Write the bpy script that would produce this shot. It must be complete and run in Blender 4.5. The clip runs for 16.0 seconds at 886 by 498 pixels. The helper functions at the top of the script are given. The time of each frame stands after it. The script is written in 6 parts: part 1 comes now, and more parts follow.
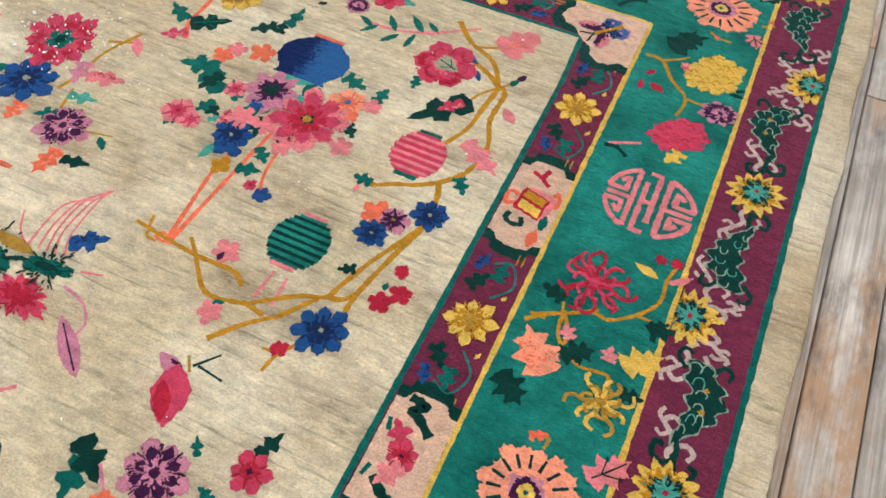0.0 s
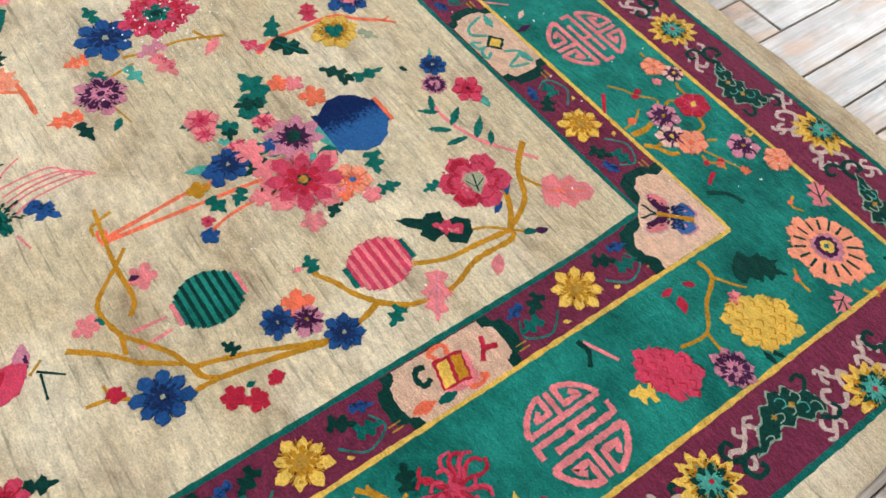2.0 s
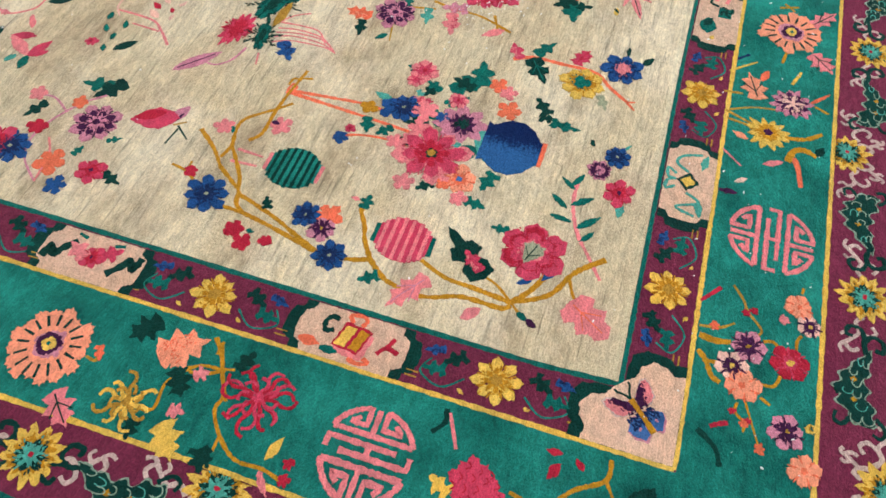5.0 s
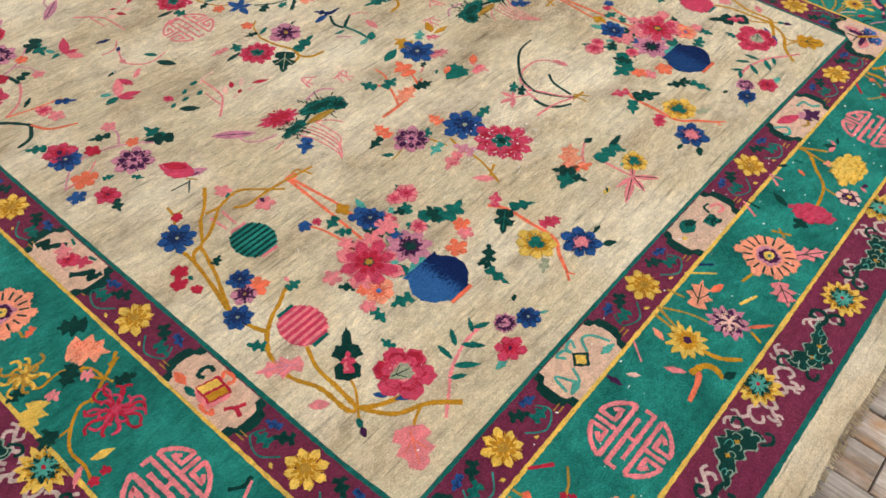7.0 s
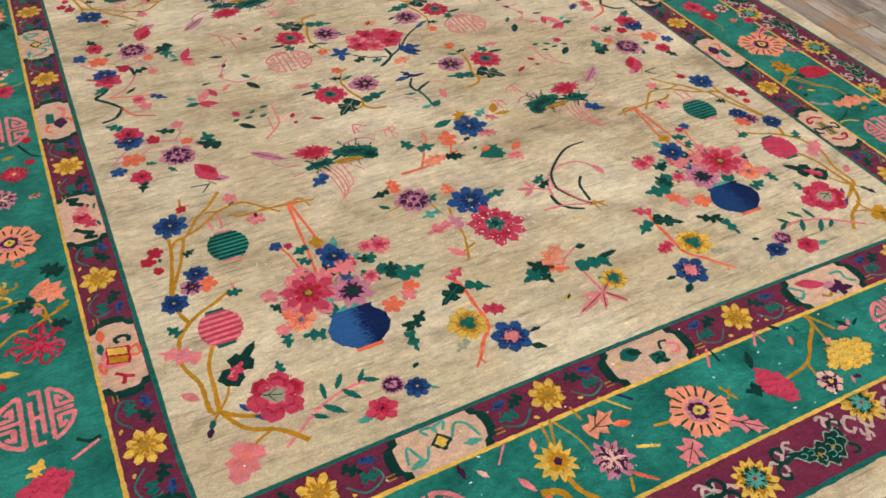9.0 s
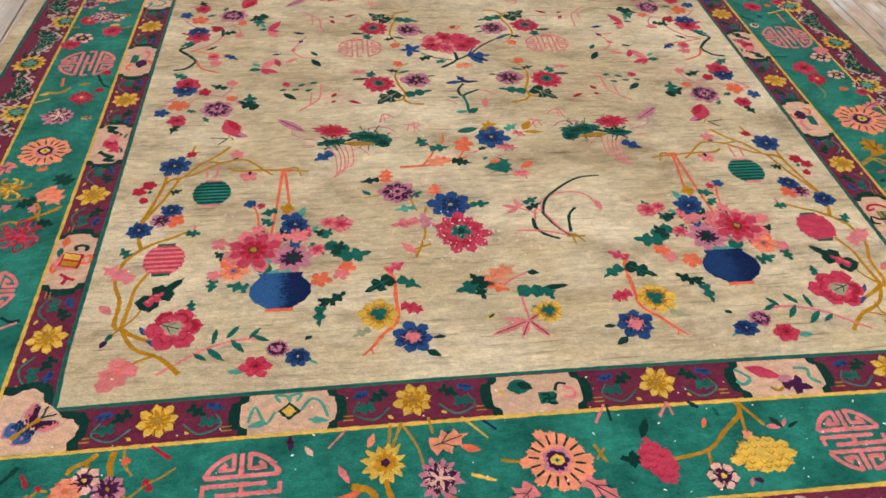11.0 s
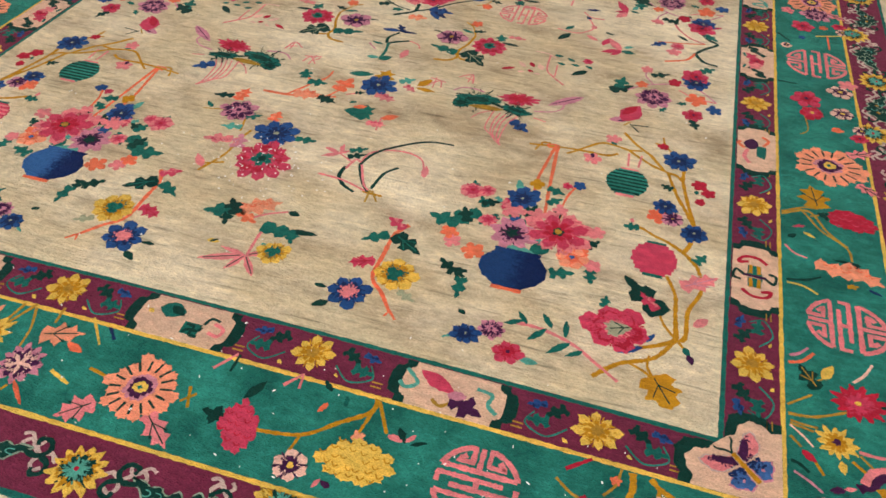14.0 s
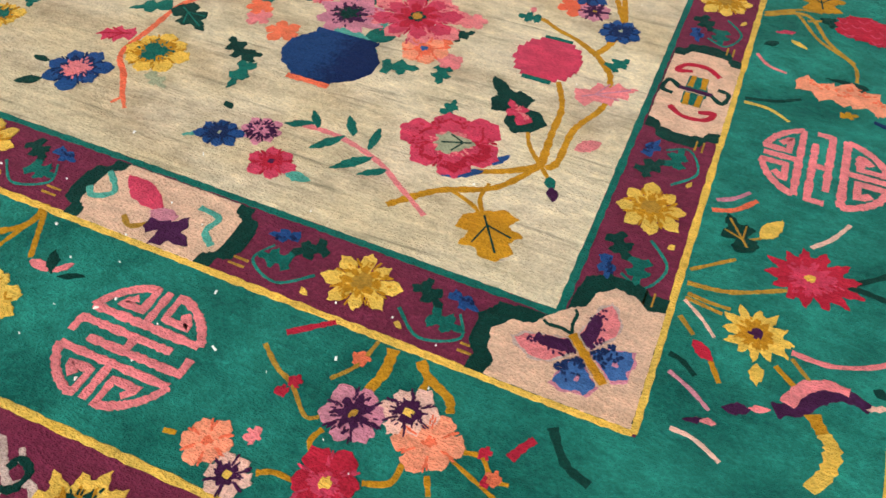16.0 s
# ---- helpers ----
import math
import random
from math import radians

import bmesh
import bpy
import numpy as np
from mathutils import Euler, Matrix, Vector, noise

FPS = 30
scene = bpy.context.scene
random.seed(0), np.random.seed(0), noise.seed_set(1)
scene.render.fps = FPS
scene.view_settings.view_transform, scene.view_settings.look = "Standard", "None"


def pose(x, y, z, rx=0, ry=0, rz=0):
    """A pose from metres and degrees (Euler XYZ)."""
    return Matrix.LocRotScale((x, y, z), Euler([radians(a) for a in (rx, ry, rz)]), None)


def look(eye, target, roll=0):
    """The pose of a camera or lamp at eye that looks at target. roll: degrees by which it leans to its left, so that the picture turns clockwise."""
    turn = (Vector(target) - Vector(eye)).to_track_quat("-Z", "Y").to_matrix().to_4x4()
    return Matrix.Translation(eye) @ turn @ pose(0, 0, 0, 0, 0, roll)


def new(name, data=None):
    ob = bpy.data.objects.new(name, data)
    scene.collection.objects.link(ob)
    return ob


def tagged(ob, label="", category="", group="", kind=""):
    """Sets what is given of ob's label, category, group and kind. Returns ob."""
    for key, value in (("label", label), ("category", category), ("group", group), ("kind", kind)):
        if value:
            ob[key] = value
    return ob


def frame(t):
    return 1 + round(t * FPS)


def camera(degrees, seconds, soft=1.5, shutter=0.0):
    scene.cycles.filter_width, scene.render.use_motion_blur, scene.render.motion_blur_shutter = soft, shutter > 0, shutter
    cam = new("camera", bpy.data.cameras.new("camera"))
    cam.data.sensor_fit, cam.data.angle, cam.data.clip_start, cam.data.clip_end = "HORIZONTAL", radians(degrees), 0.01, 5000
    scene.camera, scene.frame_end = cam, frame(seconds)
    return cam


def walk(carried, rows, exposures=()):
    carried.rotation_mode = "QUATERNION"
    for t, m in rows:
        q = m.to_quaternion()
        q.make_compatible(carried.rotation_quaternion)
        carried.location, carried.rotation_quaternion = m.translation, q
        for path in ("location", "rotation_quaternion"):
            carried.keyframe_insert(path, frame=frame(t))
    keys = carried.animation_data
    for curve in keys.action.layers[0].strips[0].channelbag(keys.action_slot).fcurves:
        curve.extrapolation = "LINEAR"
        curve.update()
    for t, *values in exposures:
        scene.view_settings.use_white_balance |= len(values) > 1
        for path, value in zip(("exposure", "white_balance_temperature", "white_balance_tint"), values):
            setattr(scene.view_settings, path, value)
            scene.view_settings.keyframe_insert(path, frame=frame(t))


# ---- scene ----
cam = camera(57.6, 16.0, soft=1.6)
PATH = [
    (0, (-0.217, 1.144, 0.954), (0.198, 0.068, -0.68), 4.5),
    (0.5, (-0.236, 1.029, 0.95), (0.238, -0.019, -0.686), 5.2),
    (1, (-0.255, 0.901, 0.955), (0.315, -0.087, -0.688), 5.9),
    (1.5, (-0.301, 0.805, 0.968), (0.413, -0.082, -0.676), 6.3),
    (2, (-0.4, 0.718, 0.98), (0.457, -0.016, -0.671), 6.2),
    (2.5, (-0.498, 0.648, 0.985), (0.488, 0.093, -0.664), 5.9),
    (3, (-0.523, 0.548, 0.973), (0.546, 0.184, -0.678), 5.8),
    (3.2, (-0.525, 0.496, 0.976), (0.563, 0.208, -0.677), 5.7),
    (5.3, (-0.574, 0.051, 1.099), (0.514, 0.423, -0.537), 3.7),
    (5.5, (-0.552, -0.007, 1.11), (0.533, 0.425, -0.514), 3.5),
    (6, (-0.5, -0.12, 1.141), (0.58, 0.429, -0.45), 3.4),
    (6.5, (-0.453, -0.216, 1.181), (0.62, 0.461, -0.365), 3.3),
    (7, (-0.393, -0.347, 1.214), (0.652, 0.47, -0.283), 3.2),
    (7.5, (-0.324, -0.454, 1.236), (0.67, 0.498, -0.214), 3.0),
    (8, (-0.219, -0.526, 1.232), (0.699, 0.55, -0.181), 2.9),
    (8.5, (-0.121, -0.617, 1.243), (0.706, 0.555, -0.151), 2.8),
    (8.7, (-0.07, -0.67, 1.244), (0.708, 0.544, -0.142), 2.9),
    (10.8, (0.499, -0.934, 1.216), (0.746, 0.526, -0.129), 2.4),
    (11, (0.55, -0.946, 1.215), (0.758, 0.521, -0.129), 2.5),
    (11.5, (0.719, -1.003, 1.211), (0.804, 0.48, -0.128), 2.5),
    (12, (0.869, -1.0, 1.205), (0.834, 0.487, -0.132), 2.6),
    (12.5, (1.024, -0.945, 1.164), (0.89, 0.54, -0.169), 2.8),
    (13, (1.183, -0.902, 1.14), (0.955, 0.572, -0.192), 2.8),
    (13.5, (1.365, -0.871, 1.091), (1.06, 0.589, -0.241), 2.9),
    (14, (1.514, -0.823, 1.039), (1.142, 0.612, -0.303), 3.0),
    (14.5, (1.625, -0.729, 0.952), (1.188, 0.672, -0.407), 2.7),
    (15, (1.703, -0.635, 0.853), (1.236, 0.726, -0.536), 2.8),
    (15.5, (1.764, -0.557, 0.736), (1.278, 0.749, -0.699), 2.6),
    (16, (1.823, -0.474, 0.604), (1.328, 0.774, -0.877), 2.2),
]
walk(cam, [(t, look(eye, target, roll)) for t, eye, target, roll in PATH],
     [(t, e - 0.55, k, g) for t, e, k, g in ((0, 0.32, 5450, 2), (5.5, 0.22, 5550, 3), (8.5, -0.02, 5900, 5), (11, -0.14, 6080, 6), (14, -0.16, 6150, 7), (16, 0.0, 5900, 3))])


# ---- light ----
world = bpy.data.worlds.new("world")
world.use_nodes = True
world.node_tree.nodes["Background"].inputs[0].default_value = (0.9, 0.95, 1.0, 1)
world.node_tree.nodes["Background"].inputs[1].default_value = 0.3
scene.world = world


def ceiling_lamp(x, y, power, sx, sy):
    lamp = bpy.data.lights.new("ceiling_lamp", "AREA")
    lamp.shape, lamp.size, lamp.size_y, lamp.energy, lamp.color = "RECTANGLE", sx, sy, power, (1.0, 0.935, 0.90)
    ob = new("ceiling_lamp", lamp)
    ob.location = (x, y, 2.93)


# unseen overhead lights, assumed; places and watts fitted to the rug's brightness
LAMPS = {(-3.2, -3.6): 150, (0.9, -3.6): 320, (5.0, -3.6): 170, (-3.2, 1.2): 30, (0.9, 1.2): 3, (5.0, 1.2): 50, (-3.2, 6.1): 290, (0.9, 6.1): 250, (5.0, 6.1): 200}
for (lx, ly), watts in LAMPS.items():
    ceiling_lamp(lx, ly, watts, 0.58, 1.18)

# ---- materials ----


def nodes_of(name, rough=0.9, sheen=0.0, spec=0.3):
    m = bpy.data.materials.new(name)
    m.use_nodes = True
    nt = m.node_tree
    b = nt.nodes["Principled BSDF"]
    b.inputs["Roughness"].default_value = rough
    b.inputs["Specular IOR Level"].default_value = spec
    b.inputs["Sheen Weight"].default_value = sheen
    b.inputs["Diffuse Roughness"].default_value = 1.0 if sheen else 0.0
    b.inputs["Sheen Roughness"].default_value = 0.35
    return m, nt, b


def node(nt, kind, **inputs):
    n = nt.nodes.new(kind)
    for k, v in inputs.items():
        n.inputs[k.replace("_", " ")].default_value = v
    return n


def noise_at(nt, stretch, scale, detail=3.0, rough=0.6):
    """Noise over the world's place, stretched along the axes."""
    g = nt.nodes.new("ShaderNodeNewGeometry")
    mp = nt.nodes.new("ShaderNodeMapping")
    mp.inputs["Scale"].default_value = stretch
    n = node(nt, "ShaderNodeTexNoise", Scale=scale, Detail=detail, Roughness=rough)
    nt.links.new(g.outputs["Position"], mp.inputs["Vector"])
    nt.links.new(mp.outputs["Vector"], n.inputs["Vector"])
    return n.outputs["Fac"]


def ranged(nt, value, a, b, c, d):
    r = nt.nodes.new("ShaderNodeMapRange")
    for i, v in enumerate((a, b, c, d)):
        r.inputs[i + 1].default_value = v
    nt.links.new(value, r.inputs[0])
    return r.outputs[0]


def times(nt, a, b):
    m = nt.nodes.new("ShaderNodeMath")
    m.operation = "MULTIPLY"
    nt.links.new(a, m.inputs[0])
    nt.links.new(b, m.inputs[1])
    return m.outputs[0]


def mixed(nt, fac, a, b, mode="MIX"):
    m = nt.nodes.new("ShaderNodeMix")
    m.data_type, m.blend_type = "RGBA", mode
    for value, slot in ((fac, 0), (a, 6), (b, 7)):
        if isinstance(value, (tuple, float)):
            m.inputs[slot].default_value = value if slot == 0 else (*value, 1)
        else:
            nt.links.new(value, m.inputs[slot])
    return m.outputs[2]


def scaled(nt, colour, fac):
    m = nt.nodes.new("ShaderNodeVectorMath")
    m.operation = "SCALE"
    nt.links.new(colour, m.inputs[0])
    nt.links.new(fac, m.inputs["Scale"])
    return m.outputs[0]


def pile(name, rgb, other=None, mottle=0.16, streak=0.2, grain=0.25, soil=0.0):
    """Cut wool pile: knots, tufts that part along the rows, and uneven dye."""
    m, nt, b = nodes_of(name, 0.72, 1.0, 0.05)
    big = noise_at(nt, (1, 1, 1), 9.0, 4.0)
    rows = noise_at(nt, (20, 72, 1) if soil else (30, 60, 1), 1.0, 5.0, 0.7)
    tuft = noise_at(nt, (42, 80, 1), 1.0, 5.0, 0.7)
    fine = noise_at(nt, (1, 1.5, 1), 300.0, 2.0, 0.7)
    col = mixed(nt, ranged(nt, big, 0.35, 0.68, 0, 1), rgb, other or tuple(c * 0.85 for c in rgb))
    if soil:
        dirt = noise_at(nt, (1.0, 1.9, 1), 4.2, 9.0, 0.72)
        col = mixed(nt, ranged(nt, dirt, 0.46, 0.7, 0, soil), col, (0.24, 0.17, 0.105))
        # pale patches: bright highlights of the fibre, put into the colour
        highlight = noise_at(nt, (0.8, 1.3, 1), 2.6, 8.0, 0.68)
        col = mixed(nt, ranged(nt, highlight, 0.46, 0.66, 0, 0.8), col, (0.86, 0.78, 0.60))
    info = nt.nodes.new("ShaderNodeObjectInfo")
    f = times(nt, ranged(nt, big, 0.3, 0.7, 1 - mottle, 1 + mottle), ranged(nt, rows, 0.3, 0.7, 1 - streak, 1 + streak))
    f = times(nt, f, ranged(nt, tuft, 0.3, 0.7, 1 - streak, 1 + streak))
    f = times(nt, f, ranged(nt, fine, 0.3, 0.7, 1 - grain, 1 + grain))
    f = times(nt, f, ranged(nt, info.outputs["Random"], 0, 1, 0.93, 1.07))
    # parting lines: the shade inside the creases is multiplied into the colour
    part_line = noise_at(nt, (8, 120, 1), 1.0, 4.0, 0.55)
    f = times(nt, f, ranged(nt, part_line, 0.58, 0.72, 1.0, 0.5 if soil else 0.9))
    col = scaled(nt, col, f)
    nt.links.new(col, b.inputs["Base Color"])
    nt.links.new(col, b.inputs["Sheen Tint"])
    bump = node(nt, "ShaderNodeBump", Strength=1.0, Distance=0.009)
    hill = tuft
    for other_height, k in ((rows, 0.7), (fine, 0.55), (part_line, -0.9 if soil else -0.1)):
        h = nt.nodes.new("ShaderNodeMath")
        h.operation = "MULTIPLY_ADD"
        h.inputs[1].default_value = k
        nt.links.new(other_height, h.inputs[0])
        nt.links.new(hill, h.inputs[2])
        hill = h.outputs[0]
    nt.links.new(hill, bump.inputs["Height"])
    nt.links.new(bump.outputs[0], b.inputs["Normal"])
    return m


C = {
    "cream": pile("cream_wool", (0.595, 0.515, 0.35), (0.50, 0.415, 0.265), 0.1, 0.19, 0.21, 0.95),
    "teal": pile("teal_wool", (0.014, 0.126, 0.102), (0.030, 0.222, 0.177), 0.12, 0.2),
    "wine": pile("wine_wool", (0.172, 0.026, 0.062), (0.115, 0.016, 0.042), 0.18, 0.16),
    "yellow": pile("yellow_wool", (0.72, 0.50, 0.10), (0.62, 0.40, 0.06)),
    "gold": pile("gold_wool", (0.50, 0.255, 0.012), (0.38, 0.175, 0.009)),
    "ochre": pile("ochre_wool", (0.40, 0.23, 0.03)),
    "green": pile("dark_green_wool", (0.006, 0.045, 0.034), (0.003, 0.026, 0.021)),
    "jade": pile("jade_wool", (0.013, 0.135, 0.108), (0.008, 0.085, 0.07)),
    "aqua": pile("aqua_wool", (0.09, 0.34, 0.28)),
    "sage": pile("sage_wool", (0.34, 0.36, 0.24)),
    "navy": pile("navy_wool", (0.012, 0.028, 0.105), (0.008, 0.018, 0.07)),
    "blue": pile("blue_wool", (0.022, 0.082, 0.25), (0.013, 0.048, 0.165)),
    "sky": pile("light_blue_wool", (0.06, 0.145, 0.36), (0.035, 0.095, 0.26)),
    "plum": pile("plum_wool", (0.055, 0.012, 0.055), (0.035, 0.008, 0.04)),
    "lilac": pile("lilac_wool", (0.56, 0.24, 0.31), (0.46, 0.17, 0.25)),
    "rose": pile("rose_wool", (0.56, 0.062, 0.125), (0.44, 0.035, 0.08)),
    "crimson": pile("crimson_wool", (0.44, 0.018, 0.045), (0.32, 0.012, 0.032)),
    "pink": pile("pink_wool", (0.72, 0.24, 0.255), (0.64, 0.18, 0.2)),
    "blush": pile("blush_wool", (0.76, 0.50, 0.42), (0.70, 0.43, 0.35)),
    "coral": pile("coral_wool", (0.76, 0.185, 0.09), (0.68, 0.13, 0.065)),
    "salmon": pile("salmon_wool", (0.80, 0.33, 0.20), (0.74, 0.27, 0.16)),
    "pale": pile("pale_green_wool", (0.26, 0.36, 0.27)),
    "card": pile("cartouche_wool", (0.66, 0.46, 0.34), (0.60, 0.40, 0.28), 0.06),
    "grey": pile("grey_wool", (0.52, 0.40, 0.36), (0.44, 0.34, 0.30)),
    "edge": pile("edge_wool", (0.62, 0.52, 0.36), (0.48, 0.38, 0.235), 0.1, 0.12, 0.22, 0.9),
}


def vase_wool(name, light, dark):
    """Blue pile that is dyed from navy on one side to a lighter blue."""
    m = pile(name, light)
    nt = m.node_tree
    b = nt.nodes["Principled BSDF"]
    co = nt.nodes.new("ShaderNodeTexCoord")
    sep = nt.nodes.new("ShaderNodeSeparateXYZ")
    nt.links.new(co.outputs["Generated"], sep.inputs[0])
    wob = noise_at(nt, (14, 90, 1), 3.0, 2.0)
    add = nt.nodes.new("ShaderNodeMath")
    speck = noise_at(nt, (1, 1, 1), 260.0, 2.0)
    both = nt.nodes.new("ShaderNodeMath")
    both.operation = "MULTIPLY_ADD"
    both.inputs[1].default_value = 0.6
    nt.links.new(speck, both.inputs[0])
    nt.links.new(sep.outputs["X"], both.inputs[2])
    nt.links.new(both.outputs[0], add.inputs[0])
    nt.links.new(ranged(nt, wob, 0, 1, 0, 0.4), add.inputs[1])
    col = mixed(nt, ranged(nt, add.outputs[0], 0.93, 1.13, 0, 1), light, dark)
    grain = noise_at(nt, (1, 1.5, 1), 330.0, 2.0, 0.7)
    shade = scaled(nt, col, ranged(nt, grain, 0.3, 0.7, 0.75, 1.25))
    nt.links.new(shade, b.inputs["Base Color"])
    nt.links.new(shade, b.inputs["Sheen Tint"])
    return m


C["vase"] = vase_wool("vase_wool", (0.028, 0.10, 0.27), (0.004, 0.014, 0.075))
C["dark_vase"] = vase_wool("dark_vase_wool", (0.010, 0.040, 0.135), (0.004, 0.014, 0.07))


def board_paint(name="worn_floor_board", joined=False):
    """Old boards: grey worn paint over orange-brown wood, with open grain."""
    m, nt, b = nodes_of(name, 0.46, 0, 0.4)
    g = nt.nodes.new("ShaderNodeNewGeometry")
    chance = g.outputs["Random Per Island"] if joined else nt.nodes.new("ShaderNodeObjectInfo").outputs["Random"]
    shift = nt.nodes.new("ShaderNodeVectorMath")
    shift.operation = "MULTIPLY_ADD"
    comb = nt.nodes.new("ShaderNodeCombineXYZ")
    for s in "XYZ":
        nt.links.new(chance, comb.inputs[s])
    nt.links.new(comb.outputs[0], shift.inputs[0])
    shift.inputs[1].default_value = (37, 53, 11)
    nt.links.new(g.outputs["Position"], shift.inputs[2])

    def tex(stretch, scale, detail=4.0, rough=0.6):
        mp = nt.nodes.new("ShaderNodeMapping")
        mp.inputs["Scale"].default_value = stretch
        n = node(nt, "ShaderNodeTexNoise", Scale=scale, Detail=detail, Roughness=rough)
        nt.links.new(shift.outputs[0], mp.inputs["Vector"])
        nt.links.new(mp.outputs["Vector"], n.inputs["Vector"])
        return n.outputs["Fac"]

    grain = tex((150, 4, 1), 1.0, 6.0, 0.7)
    wear = tex((6, 2.8, 1), 1.0, 8.0, 0.7)
    blot = tex((3, 1.3, 1), 2.3, 5.0)
    paint = mixed(nt, ranged(nt, blot, 0.35, 0.65, 0, 1), (0.175, 0.14, 0.112), (0.36, 0.31, 0.265))
    wood = mixed(nt, ranged(nt, grain, 0.35, 0.65, 0, 1), (0.40, 0.205, 0.07), (0.20, 0.10, 0.04))
    bare = times(nt, ranged(nt, wear, 0.49, 0.57, 0, 0.95), ranged(nt, chance, 0, 1, 0.3, 1.0))
    col = mixed(nt, bare, paint, wood)
    fresh = mixed(nt, ranged(nt, grain, 0.4, 0.62, 0, 1), (0.62, 0.36, 0.13), (0.42, 0.2, 0.06))
    col = mixed(nt, ranged(nt, chance, 0.9, 0.91, 0, 0.85), col, fresh)
    scuff = tex((1, 0.6, 1), 13.0, 8.0, 0.72)
    col = mixed(nt, ranged(nt, scuff, 0.5, 0.68, 0, 0.45), col, (0.50, 0.455, 0.41))
    dark = tex((9, 3, 1), 1.7, 7.0, 0.7)
    col = mixed(nt, ranged(nt, dark, 0.53, 0.68, 0, 0.8), col, (0.085, 0.062, 0.048))
    col = scaled(nt, col, times(nt, ranged(nt, grain, 0.32, 0.68, 0.5, 1.3), ranged(nt, chance, 0, 1, 0.82, 1.15)))
    nt.links.new(col, b.inputs["Base Color"])
    nt.links.new(ranged(nt, wear, 0.3, 0.7, 0.3, 0.55), b.inputs["Roughness"])
    bump = node(nt, "ShaderNodeBump", Strength=0.35, Distance=0.002)
    nt.links.new(grain, bump.inputs["Height"])
    nt.links.new(bump.outputs[0], b.inputs["Normal"])
    return m


def plain(name, rgb, rough, spread=0.08, scale=6.0):
    m, nt, b = nodes_of(name, rough)
    n = noise_at(nt, (1, 1, 1), scale, 5.0)
    nt.links.new(mixed(nt, ranged(nt, n, 0.3, 0.7, 0, 1), rgb, tuple(c * (1 - spread) for c in rgb)), b.inputs["Base Color"])
    bump = node(nt, "ShaderNodeBump", Strength=0.1, Distance=0.002)
    nt.links.new(n, bump.inputs["Height"])
    nt.links.new(bump.outputs[0], b.inputs["Normal"])
    return m


BOARD = board_paint()
BOARDS = board_paint("worn_floor_boards", True)
GAP = plain("dark_floor_gap", (0.035, 0.028, 0.022), 0.9)
WALL = plain("wall_plaster", (0.62, 0.59, 0.54), 0.8)
CEIL = plain("ceiling_plaster", (0.75, 0.74, 0.71), 0.85)

# ---- shapes ----
rnd = random.Random(7)
W, L, PILE = 1.75, 2.49, 0.012
made = [0]


def eased(v, a, b):
    k = min(1.0, max(0.0, (v - a) / (b - a)))
    return k * k * (3 - 2 * k)


def lain(x, y):
    """The rug does not lie quite square: the near border bows in and the long borders spread out."""
    spread = 0.008 * eased(-x, -0.04, 0.005) * max(eased(y, -0.03, 0.15), eased(-x, 0.06, 0.1)) + 0.011 * eased(-x, 0.2, 0.286) - 0.006 * eased(-x, 0.41, 0.45)
    bow = 0.012 * math.sin(math.pi * min(1, max(0, x / W))) * math.exp(-((y + 0.04) / 0.075) ** 2 / 2)
    return x - spread * (1 - eased(y, 1.0, 2.2)) + 0.012 * eased(x - W, 0.2, 0.286) * (1 - eased(y, 0.6, 1.6)), y + bow


def linked(name, verts, faces, material, parent=None, label=""):
    if parent is not None and parent.name.split(".")[0] not in ("floor", "ceiling_light"):
        verts = [(*lain(x, y), z) for x, y, z in verts]
    me = bpy.data.meshes.new(name)
    me.from_pydata(verts, [], faces)
    me.materials.append(material)
    ob = new(name, me)
    if parent is not None:
        ob.parent = parent
    if label:
        tagged(ob, label)
    return ob


def box(name, x0, y0, z0, x1, y1, z1, material, parent=None, kind="", label=""):
    v = [(x, y, z) for z in (z0, z1) for x, y in ((x0, y0), (x1, y0), (x1, y1), (x0, y1))]
    f = [(3, 2, 1, 0), (4, 5, 6, 7), (0, 1, 5, 4), (1, 2, 6, 5), (2, 3, 7, 6), (3, 0, 4, 7)]
    return tagged(linked(name, v, f, material, parent, label), kind=kind)


class Place:
    """Where motifs are laid: mirrored across the rug's middle lines, or turned along a side."""
    fx = fy = False
    cut = 9.0
    low, high = -9.0, 9.0
    turn = None


def put(x, y):
    if Place.turn:
        (ox, oy, ux, uy) = Place.turn
        x, y = ox + x * ux - y * uy, oy + x * uy + y * ux
    return (W - x if Place.fx else x, L - y if Place.fy else y)


def level(n):
    made[0] += 1
    return PILE + 0.0005 * n + (made[0] % 40) * 6e-6


KNOT = 0.0036


def knotted(pts, step=0.0036, jitter=0.0011):
    """A closed outline that follows the square knots of the weave, slightly uneven."""
    out = []
    for (ax, ay), (bx, by) in zip(pts, pts[1:] + pts[:1]):
        n = max(1, min(60, round(math.hypot(bx - ax, by - ay) / step)))
        for i in range(n):
            x, y = ax + (bx - ax) * i / n, ay + (by - ay) * i / n
            qx, qy = round(x / KNOT) * KNOT, round(y / KNOT) * KNOT
            x, y = x + (qx - x) * 0.6 + rnd.uniform(-jitter, jitter) * 0.5, y + (qy - y) * 0.6 + rnd.uniform(-jitter, jitter) * 0.5
            if not out or math.hypot(x - out[-1][0], y - out[-1][1]) > 0.0022:
                out.append((x, y))
    return out if len(out) > 3 else [(x, y) for x, y in pts]


